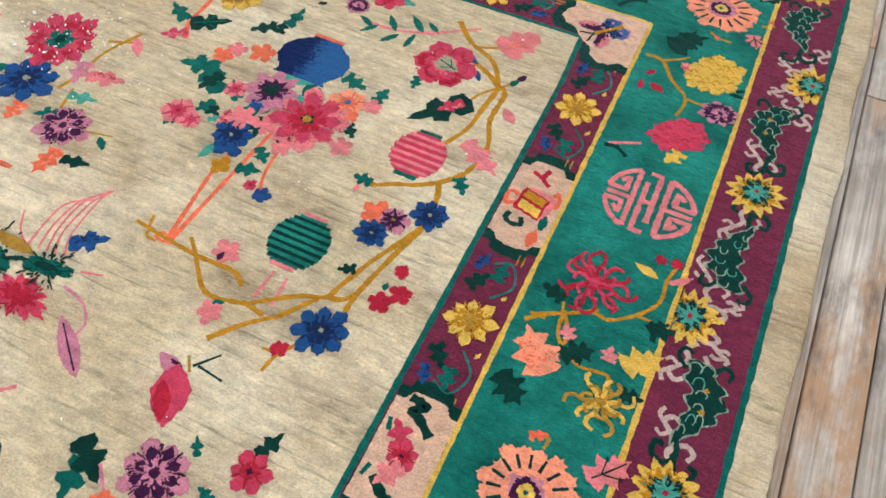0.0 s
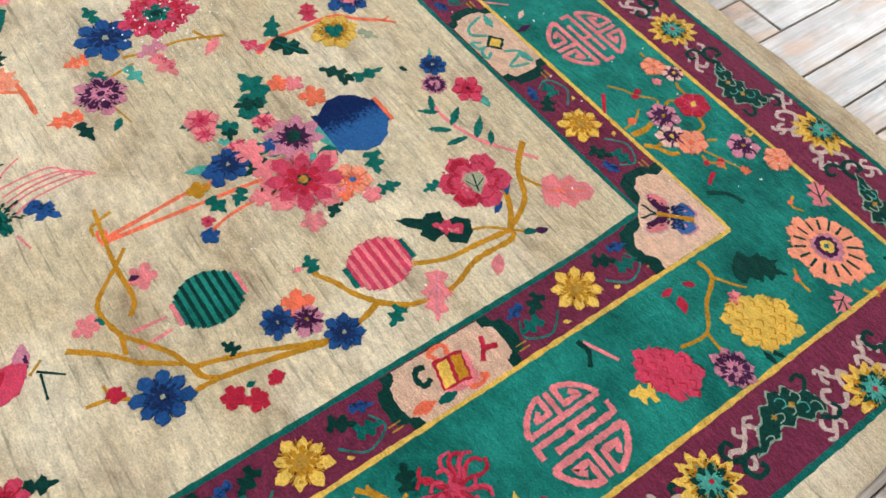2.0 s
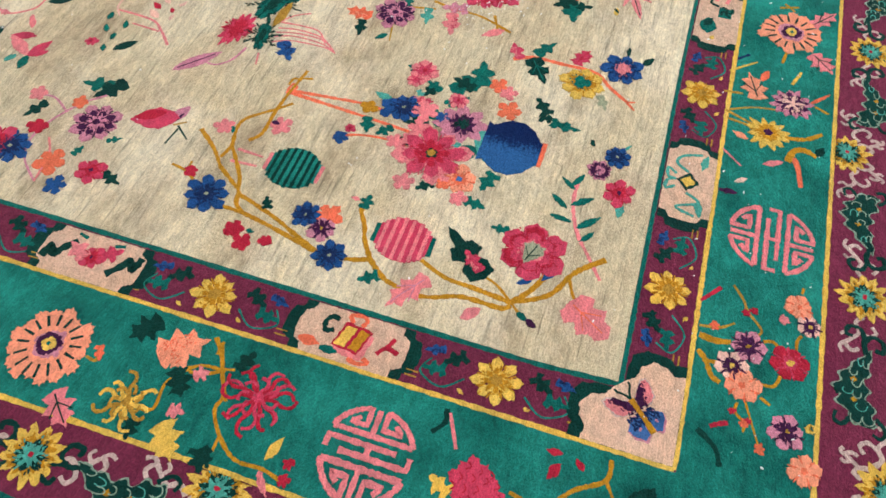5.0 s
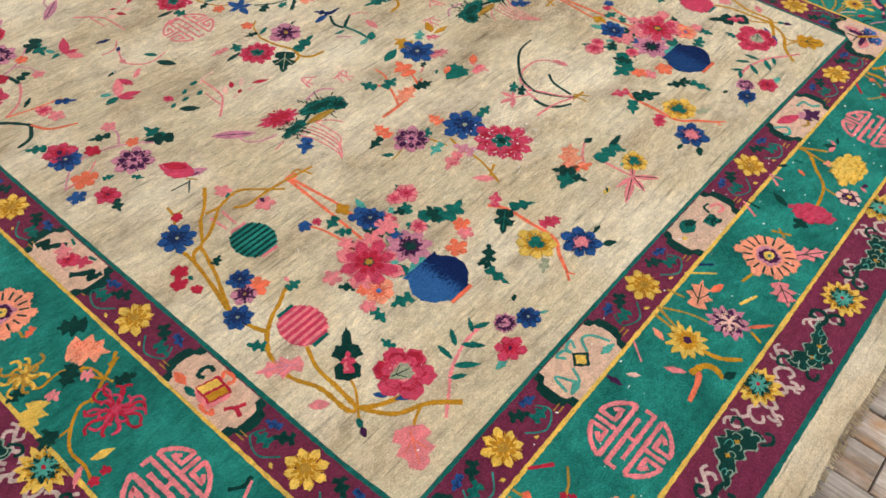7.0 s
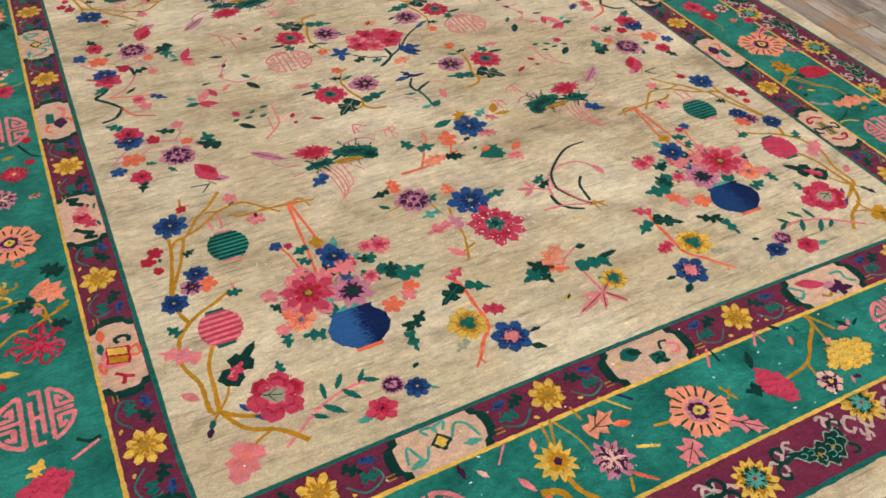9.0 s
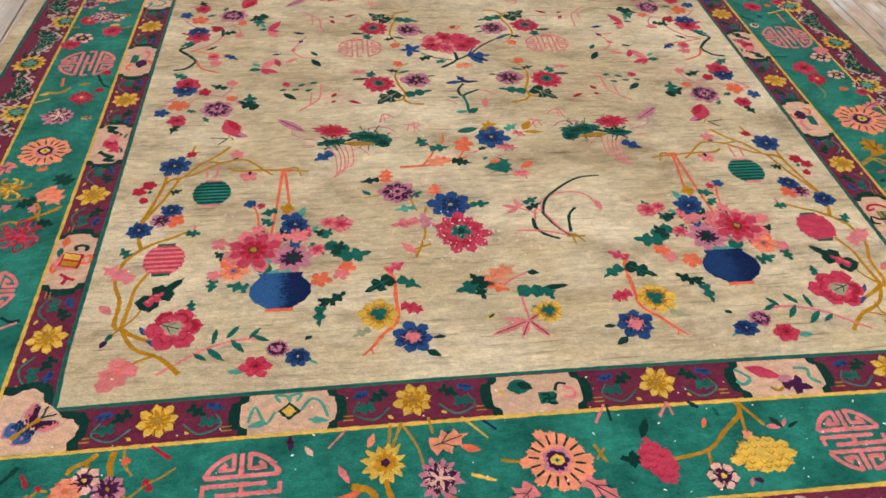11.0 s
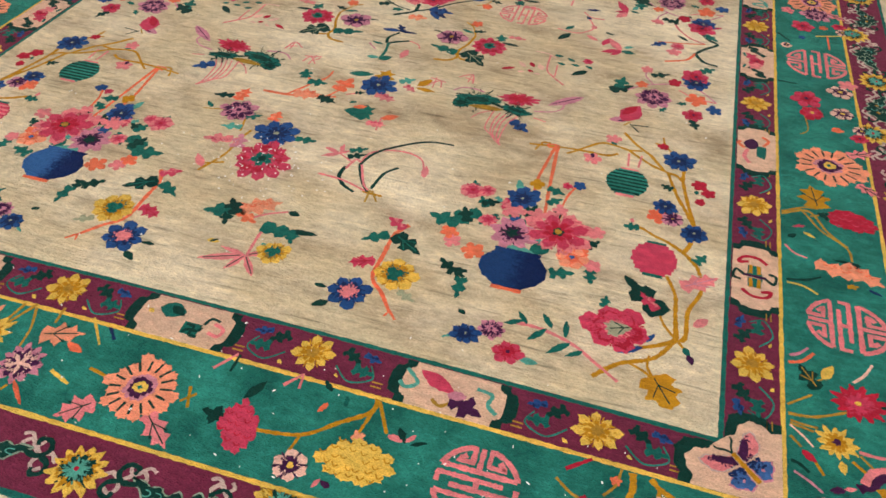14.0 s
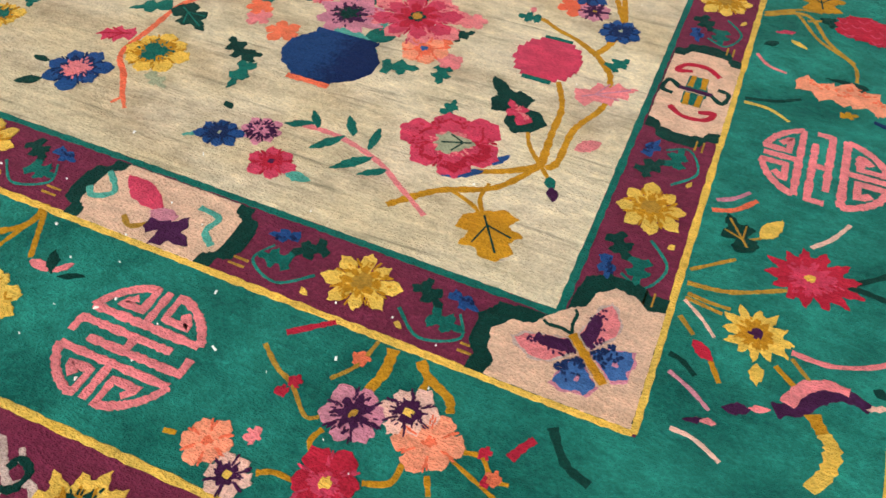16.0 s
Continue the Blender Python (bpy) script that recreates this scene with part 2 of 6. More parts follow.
def slab(name, pts, colour, lev, parent, label="", rough=0.0011):
    """A motif cut from the pile: a flat top with a clipped, rounded rim."""
    pts = [(x, min(max(y, Place.low), Place.high)) for x, y in pts]
    p = [put(*q) for q in knotted(pts, jitter=rough)]
    kept = []
    for i, b in enumerate(p):    # no point where the outline would double back on itself
        a, c = kept[-1] if kept else p[-1], p[(i + 1) % len(p)]
        u, v = Vector((b[0] - a[0], b[1] - a[1])), Vector((c[0] - b[0], c[1] - b[1]))
        if u.length > 1e-5 and v.length > 1e-5 and u.normalized().dot(v.normalized()) > -0.7:
            kept.append(b)
    p = kept if len(kept) > 3 else p
    if sum(a[0] * b[1] - b[0] * a[1] for a, b in zip(p, p[1:] + p[:1])) < 0:
        p.reverse()
    n, z = len(p), level(lev)
    inner = []
    for i in range(n):
        (ax, ay), (bx, by) = p[i - 1], p[(i + 1) % n]
        d = math.hypot(bx - ax, by - ay) or 1
        inner.append((p[i][0] - (by - ay) / d * 0.0006, p[i][1] + (bx - ax) / d * 0.0006))
    verts = [(x, y, z - 0.0016) for x, y in p] + [(x, y, z) for x, y in inner]
    faces = [(i, (i + 1) % n, n + (i + 1) % n, n + i) for i in range(n)] + [tuple(range(n, 2 * n))]
    return linked(name, verts, faces, C[colour], parent, label)


def smooth(pts, k=6):
    """A soft line through the points."""
    p = [Vector(q) for q in (pts[0], *pts, pts[-1])]
    out = []
    for a, b, c, d in zip(p, p[1:], p[2:], p[3:]):
        for i in range(k):
            t = i / k
            out.append(0.5 * (2 * b + (c - a) * t + (2 * a - 5 * b + 4 * c - d) * t * t + (3 * b - a - 3 * c + d) * t ** 3))
    return out + [p[-1]]


def stroke(name, pts, width, colour, lev, parent, label="", taper=0.0, soft=True):
    """A line of knots along the points."""
    q = smooth(pts) if soft and len(pts) > 2 else [Vector(a).lerp(Vector(b), i / 5) for a, b in zip(pts, pts[1:]) for i in range(5)] + [Vector(pts[-1])]
    fine = [q[0]]
    for a, b in zip(q, q[1:]):
        m = max(1, round((b - a).length / 0.0042))
        fine += [a.lerp(b, (i + 1) / m) for i in range(m)]
    q = fine if len(fine) < 400 else q
    n, z = len(q), level(lev)
    verts, faces = [], []
    for i, c in enumerate(q):
        d = (q[min(i + 1, n - 1)] - q[max(i - 1, 0)])
        d = d.normalized() if d.length > 1e-9 else Vector((1, 0))
        s = Vector((-d.y, d.x)) * width / 2 * (1 - taper * i / n) * rnd.uniform(0.74, 1.2)
        for k, h in ((1.0, -0.0016), (0.7, 0), (-0.7, 0), (-1.0, -0.0016)):
            x, y = put(*(c + s * k))
            verts.append((x, y, z + h))
    flip = Place.fx != Place.fy
    for i in range(n - 1):
        for k in range(3):
            f = (4 * i + k, 4 * i + k + 1, 4 * i + k + 5, 4 * i + k + 4)
            faces.append(f[::-1] if flip else f)
    e = ((0, 1, 2, 3), (4 * n - 1, 4 * n - 2, 4 * n - 3, 4 * n - 4))
    faces += [f[::-1] if flip else f for f in e]
    return linked(name, verts, faces, C[colour], parent, label)


def lobes(x, y, r, n, depth, turn=0.0, flat=1.0, tilt=0.0):
    """A ring of n round petals."""
    out = []
    big = [rnd.uniform(0.86, 1.1) for _ in range(n)]
    for i in range(n * 8):
        a = math.tau * i / (n * 8)
        petal = big[int((i + 4) / 8) % n]
        notch = 0.07 * abs(math.sin(n * a * 1.5)) if r > 0.02 else 0.0
        k = r * (1 - depth * (1 - abs(math.cos(n * a / 2)) ** 0.5)) * petal - r * notch
        px, py = k * math.cos(a + turn), k * math.sin(a + turn) * flat
        out.append((x + px * math.cos(tilt) - py * math.sin(tilt), y + px * math.sin(tilt) + py * math.cos(tilt)))
    return out


def spikes(x, y, r, n, inner, turn=0.0):
    """A ring of n pointed petals."""
    out = []
    for i in range(n):
        q = rnd.uniform(0.86, 1.1)
        for d, k in ((0, 1.0), (0.28, 0.5 + inner * 0.5), (0.5, inner), (0.72, 0.5 + inner * 0.5)):
            a = math.tau * (i + d) / n + turn
            out.append((x + r * k * q * math.cos(a), y + r * k * q * math.sin(a)))
    return out


# petals: (form, count, depth, share of the radius, colour)
FLOWERS = {
    "rose": (("lobe", 8, 0.55, 1.12, "pink"), ("lobe", 8, 0.5, 0.94, "rose"), ("lobe", 8, 0.55, 0.5, "crimson"), ("lobe", 5, 0.3, 0.2, "green"), ("lobe", 4, 0.1, 0.13, "ochre")),
    "velvet": (("spike", 8, 0.62, 1.12, "lilac"), ("lobe", 8, 0.4, 0.8, "lilac"), ("spike", 9, 0.5, 0.62, "plum"), ("spike", 5, 0.4, 0.32, "green")),
    "corner": (("lobe", 6, 0.26, 1.24, "rose"), ("lobe", 6, 0.3, 0.95, "crimson"), ("lobe", 6, 0.35, 0.78, "rose"), ("lobe", 5, 0.3, 0.4, "pink")),
    "peony": (("lobe", 11, 0.34, 1.04, "rose"), ("lobe", 8, 0.25, 0.75, "crimson"), ("lobe", 8, 0.3, 0.58, "rose"), ("lobe", 5, 0.4, 0.36, "jade"), ("lobe", 4, 0.2, 0.16, "green")),
    "purple": (("lobe", 8, 0.38, 1, "lilac"), ("lobe", 8, 0.5, 0.74, "plum"), ("spike", 7, 0.4, 0.42, "lilac"), ("lobe", 4, 0.2, 0.16, "plum")),
    "pansy": (("lobe", 6, 0.32, 1, "lilac"), ("spike", 7, 0.5, 0.66, "plum"), ("lobe", 4, 0.2, 0.15, "ochre")),
    "blue": (("lobe", 8, 0.4, 1.04, "blue"), ("lobe", 8, 0.5, 0.5, "navy"), ("lobe", 4, 0.2, 0.12, "sage")),
    "bluepink": (("lobe", 7, 0.4, 1, "blue"), ("spike", 7, 0.5, 0.62, "navy"), ("lobe", 3, 0.35, 0.36, "pink")),
    "yellow": (("lobe", 8, 0.25, 1, "yellow"), ("lobe", 7, 0.3, 0.62, "gold"), ("lobe", 3, 0.45, 0.42, "jade")),
    "salmon": (("lobe", 6, 0.3, 1, "salmon"), ("lobe", 5, 0.3, 0.4, "coral"), ("lobe", 4, 0.2, 0.2, "sky")),
    "peach": (("lobe", 6, 0.3, 1, "salmon"), ("lobe", 4, 0.2, 0.22, "coral")),
    "pinklet": (("lobe", 6, 0.35, 1, "pink"), ("lobe", 5, 0.3, 0.5, "rose"), ("lobe", 4, 0.2, 0.2, "crimson")),
    "roselet": (("lobe", 6, 0.45, 1.05, "rose"), ("lobe", 6, 0.4, 0.45, "crimson"), ("lobe", 4, 0.2, 0.17, "plum")),
    "redlet": (("lobe", 6, 0.3, 1, "crimson"), ("lobe", 5, 0.3, 0.35, "rose"), ("lobe", 4, 0.2, 0.2, "yellow")),
    "bud": (("lobe", 5, 0.4, 1, "crimson"),),
    "pinkbud": (("lobe", 5, 0.5, 1, "pink"),),
    "coralbud": (("lobe", 5, 0.5, 1, "coral"),),
    "bluebud": (("lobe", 5, 0.5, 1, "blue"),),
    "goldbud": (("lobe", 4, 0.4, 1, "gold"),),
    "white": (("lobe", 6, 0.3, 1, "blush"), ("lobe", 6, 0.35, 0.5, "plum"), ("lobe", 4, 0.2, 0.2, "yellow")),
    "star": (("lobe", 8, 0.6, 0.9, "yellow"), ("lobe", 8, 0.6, 0.5, "gold"), ("lobe", 6, 0.3, 0.26, "ochre")),
    "sun": (("spike", 13, 0.66, 1, "yellow"), ("spike", 13, 0.6, 0.72, "gold"), ("spike", 8, 0.55, 0.58, "green"), ("spike", 8, 0.45, 0.42, "aqua"), ("lobe", 4, 0.2, 0.1, "crimson")),
    "yellowstar": (("spike", 12, 0.6, 1, "yellow"), ("spike", 10, 0.6, 0.55, "gold"), ("lobe", 5, 0.3, 0.22, "plum")),
    "redstar": (("spike", 13, 0.6, 1, "crimson"), ("spike", 10, 0.5, 0.55, "rose"), ("lobe", 4, 0.2, 0.14, "yellow")),
    "purplestar": (("spike", 12, 0.7, 1, "lilac"), ("spike", 9, 0.6, 0.75, "plum"), ("spike", 5, 0.12, 0.6, "blush")),
    "redpeony": (("lobe", 9, 0.15, 1, "crimson"), ("lobe", 8, 0.25, 0.7, "rose"), ("lobe", 7, 0.3, 0.45, "crimson"), ("lobe", 4, 0.2, 0.12, "blush")),
    "mum": (("lobe", 13, 0.14, 1, "yellow"),),
    "pad": (("lobe", 7, 0.2, 1, "jade"), ("lobe", 5, 0.25, 0.5, "green")),
    "lotusbloom": (("spike", 11, 0.62, 1, "rose"), ("spike", 9, 0.6, 0.6, "crimson")),
}


def stipple(name, bits, colour, lev, parent):
    """Single knots of one colour strewn among those of another, in one mesh."""
    verts, faces = [], []
    for x, y, a, ln, w in bits:
        y = min(max(y, Place.low), Place.high)
        c, s, k, z = math.cos(a), math.sin(a), len(verts), level(lev)
        ring = [put(x + c * p * ln - s * q * w, y + s * p * ln + c * q * w) for p, q in ((-1, -1), (1, -0.7), (1, 0.7), (-1, 1))]
        if Place.fx != Place.fy:
            ring.reverse()
        verts += [(px, py, z - 0.0015) for px, py in ring]
        mx, my = sum(p[0] for p in ring) / 4, sum(p[1] for p in ring) / 4
        verts += [(mx + (px - mx) * 0.6, my + (py - my) * 0.6, z + 0.0002) for px, py in ring]
        faces += [(k + i, k + (i + 1) % 4, k + 4 + (i + 1) % 4, k + 4 + i) for i in range(4)] + [(k + 4, k + 5, k + 6, k + 7)]
    return tagged(linked(name, verts, faces, C[colour], parent), kind="stuff")


def flower(kind, x, y, r, turn=0.0, flat=1.0, label=""):
    """A woven flower: its petals, and the rings and eye on them."""
    root = None
    if y > Place.cut:
        return None
    if FLOWERS[kind][0][0] == "lobe" and kind not in ("pad", "corner"):
        r *= 1.14
    for i, (form, n, depth, share, colour) in enumerate(FLOWERS[kind]):
        a = turn + (0.0 if n == FLOWERS[kind][0][1] else i * 0.37)
        pts = lobes(x, y, r * share, n, depth, a) if form == "lobe" else spikes(x, y, r * share, n, depth, a)
        if flat != 1.0:
            c, s = math.cos(turn), math.sin(turn)
            pts = [(x + (px - x) * c * c * (1 - flat) + (px - x) * flat + (py - y) * c * s * (1 - flat),
                    y + (py - y) * s * s * (1 - flat) + (py - y) * flat + (px - x) * c * s * (1 - flat)) for px, py in pts]
        ob = slab("flower" if root is None else ("eye" if share < 0.3 else "petal_ring"), pts, colour, 3 + i, root or rug, rough=0.0009 if i == 0 else min(0.0024, r * share * 0.035))
        root = root or ob
        if i and share > 0.3 and r > 0.014:
            m = int(20 + r * 700)
            bits = []
            for _ in range(m):
                b, k = rnd.uniform(0, math.tau), rnd.gauss(share * (0.84 if form == "lobe" else 0.75), 0.09)
                bits.append((x + r * k * math.cos(b), y + r * k * math.sin(b), b + rnd.uniform(-0.3, 0.3), rnd.uniform(0.0016, 0.0036), rnd.uniform(0.001, 0.0017)))
            stipple("shading", bits, colour, 3 + i, root)
    layers = FLOWERS[kind]
    if len(layers) > 1 and layers[0][0] == "lobe" and r > 0.017:
        n, bits = layers[0][1], []
        for p in range(n):
            for q in range(7):
                a, k = turn + math.tau * (p + 0.5) / n + rnd.gauss(0, 0.05), 0.5 + 0.07 * q
                if k < 0.97 - layers[0][2] * 0.5:
                    bits.append((x + r * k * math.cos(a), y + r * k * math.sin(a), a, 0.0034, 0.0011))
        if bits:
            stipple("petal_seam", bits, layers[1][4], 4, root)
    return root


# half outlines of leaves: (share along, share across)
LEAVES = {
    "lance": ((0, 0.04), (0.15, 0.3), (0.4, 0.5), (0.65, 0.42), (0.85, 0.2), (1, 0)),
    "lobed": ((0, 0.08), (0.04, 0.42), (0.22, 0.46), (0.34, 0.2), (0.46, 0.64), (0.64, 0.46), (0.66, 0.2), (0.84, 0.2), (1, 0.02)),
    "palm": ((0, 0.08), (0.04, 0.48), (0.26, 0.66), (0.36, 0.4), (0.58, 0.66), (0.7, 0.34), (0.88, 0.36), (1, 0.02)),
    "maple": ((0, 0.06), (0.08, 0.46), (0.28, 0.26), (0.44, 0.62), (0.56, 0.24), (0.74, 0.44), (0.8, 0.12), (1, 0)),
    "serrate": ((0, 0.05), (0.04, 0.46), (0.26, 0.5), (0.36, 0.24), (0.46, 0.6), (0.64, 0.42), (0.66, 0.2), (0.84, 0.18), (1, 0)),
    "fan": ((0, 0.05), (0.3, 0.3), (0.7, 0.55), (0.85, 0.36), (1, 0.4), (0.9, 0.12), (1.06, 0)),
    "ivy": ((0, 0.08), (-0.06, 0.4), (0.14, 0.58), (0.26, 0.24), (0.36, 0.3), (0.46, 0.62), (0.62, 0.42), (0.66, 0.18), (0.86, 0.22), (1, 0.02)),
}


SECOND = {"pink": "rose", "rose": "pink", "salmon": "coral", "coral": "salmon", "gold": "ochre", "blue": "navy", "lilac": "pink"}


def leaf(colour, kind, x0, y0, x1, y1, wide=0.5, vein="", name="leaf", lev=2):
    """A leaf or a single petal from its foot to its tip."""
    if y0 > Place.cut:
        return None
    d, s = Vector((x1 - x0, y1 - y0)), Vector((y0 - y1, x1 - x0)) * wide * 2
    o = Vector((x0, y0))
    half = LEAVES[kind]
    if kind in ("lobed", "ivy"):
        o, d, s = o - d * 0.1, d * 1.2, s * 1.3
    elif kind in ("serrate", "maple"):
        o, d, s = o - d * 0.06, d * 1.14, s * (1.32 if kind == "serrate" else 1.18)
    pts = [o + d * a + s * b * 0.5 for a, b in half] + [o + d * a - s * b * 0.5 for a, b in half[-2::-1]]
    ob = slab(name, [tuple(p) for p in pts], colour, lev, rug)
    if vein:
        stroke("vein", [tuple(o + d * 0.1), tuple(o + d * 0.85)], 0.0028, vein, lev + 1, ob)
        if wide > 0.4:
            for k in (-1, 1):
                stroke("vein", [tuple(o + d * 0.3), tuple(o + d * 0.6 + s * 0.2 * k)], 0.0024, vein, lev + 1, ob)
    elif d.length > 0.03 and wide > 0.34 and kind != "lance" and colour in SECOND:
        # the second dye: a few knots of it along one half of the leaf
        bits = []
        for _ in range(int(d.length * 420)):
            p = o + d * rnd.uniform(0.12, 0.72) + s * rnd.uniform(0.0, 0.17)
            bits.append((p.x, p.y, rnd.choice((0.0, 1.57)), rnd.uniform(0.0014, 0.003), rnd.uniform(0.001, 0.0017)))
        stipple("shading", bits, SECOND[colour], lev + 1, ob)
    return ob


def branch(colour, width, *pts, taper=0.2, name="branch"):
    if pts[0][1] > Place.cut:
        return None
    return stroke(name, pts, width * 1.15, colour, 1, rug, taper=taper)


def vase(bx, by, tx, ty, wide):
    d, s = Vector((tx - bx, ty - by)), Vector((by - ty, tx - bx)).normalized() * wide / 2
    o = Vector((bx, by))
    prof = ((0, 0.42), (0.05, 0.44), (0.2, 0.8), (0.42, 1.0), (0.64, 0.98), (0.82, 0.76), (0.9, 0.66), (1.0, 0.74))
    pts = [o + d * a + s * b for a, b in prof] + [o + d * a - s * b for a, b in prof[::-1]]
    ob = slab("vase", [tuple(p) for p in pts], "dark_vase" if Place.fx else "vase", 3, rug, "blue dyed woven vase with a coral foot")
    stroke("foot", [tuple(o - s * 0.44 - d * 0.03), tuple(o + s * 0.44 - d * 0.03)], 0.009, "coral", 4, ob)
    return ob


def lantern(x, y, rx, ry, colour, line, rows, cap):
    """A round lantern, its ribs across, with caps at both ends."""
    n = rows * 2 + 1
    pts = []
    for side in (1, -1):
        ks = range(n) if side == 1 else range(n - 1, -1, -1)
        for k in ks:
            v = -1 + 2 * (k + 0.5) / n
            w = rx * math.sqrt(max(0.04, 1 - (v * 0.93) ** 2)) * (1.0 if k % 2 else 0.965)
            for dv in ((-0.9, 0.9) if side == 1 else (0.9, -0.9)):
                pts.append((x + side * w, y + ry * (v + dv / n)))
    ob = slab("lantern", pts, colour, 3, rug, rough=0.0005)
    if line:
        for k in range(1, n, 2):
            v = -1 + 2 * (k + 0.5) / n
            w = rx * math.sqrt(max(0.04, 1 - (v * 0.93) ** 2)) * 0.97
            stroke("rib", [(x - w, y + ry * v), (x + w, y + ry * v)], ry * 1.12 / rows, line, 4, ob)
    for s in (-1, 1):
        stroke("cap", [(x - rx * 0.42, y + s * ry * 1.04), (x + rx * 0.42, y + s * ry * 1.04)], 0.008, cap, 4, ob)
    return ob


def medallion(x, y, r, colour, turn=0.0, wide=0.009, flat=1.0):
    """A round longevity sign, drawn with strokes."""
    c, s = math.cos(turn), math.sin(turn)

    def at(u, v):
        return (x + (u * c - v * flat * s) * r, y + (u * s + v * flat * c) * r)

    if y > Place.cut:
        return None
    ob = None

    def arc(q, a0, a1):
        return [(q * math.cos(radians(a)), math.sin(radians(a))) for a in np.linspace(a0, a1, 6)]

    lines = [[(-0.13, 0.94), (0.13, 0.94), (0.13, -0.62)], [(-0.13, 0.62), (-0.13, -0.94), (0.13, -0.94)], [(-0.13, 0), (0.13, 0)]]
    for q in (-1, 1):
        lines.append([(q * 0.36, 0.92), (q * 0.36, -0.92)])
        lines.append([(q * 0.36, 0.03), (q * 0.98, 0.03)])
        lines.append([(q * 0.36, 0.92), *arc(q, 65, 13), (q * 0.56, 0.22), (q * 0.56, 0.58), (q * 0.72, 0.4)])
        lines.append([(q * 0.36, -0.92), *arc(q, -65, -10), (q * 0.56, -0.17), (q * 0.56, -0.58), (q * 0.74, -0.42)])
    for ln in lines:
        ob2 = stroke("medallion" if ob is None else "stroke", [at(*q) for q in ln], wide, colour, 2, ob or rug, soft=False)
        ob = ob or ob2
    return ob


def scallop(u, v0, v1, half, grow=0.0):
    """The outline of a border panel with stepped, rounded ends."""
    h, m = half + grow, (v0 + v1) / 2
    a = abs(v1 - v0) / 2
    steps = ((0.82, 1.0), (0.84, 0.72), (0.96, 0.6), (1.0, 0.25), (1.0, -0.25), (0.96, -0.6), (0.84, -0.72), (0.82, -1.0))
    right = [(u + h * k, m + a * w) for k, w in steps]
    return right + [(2 * u - px, py) for px, py in right[::-1]]


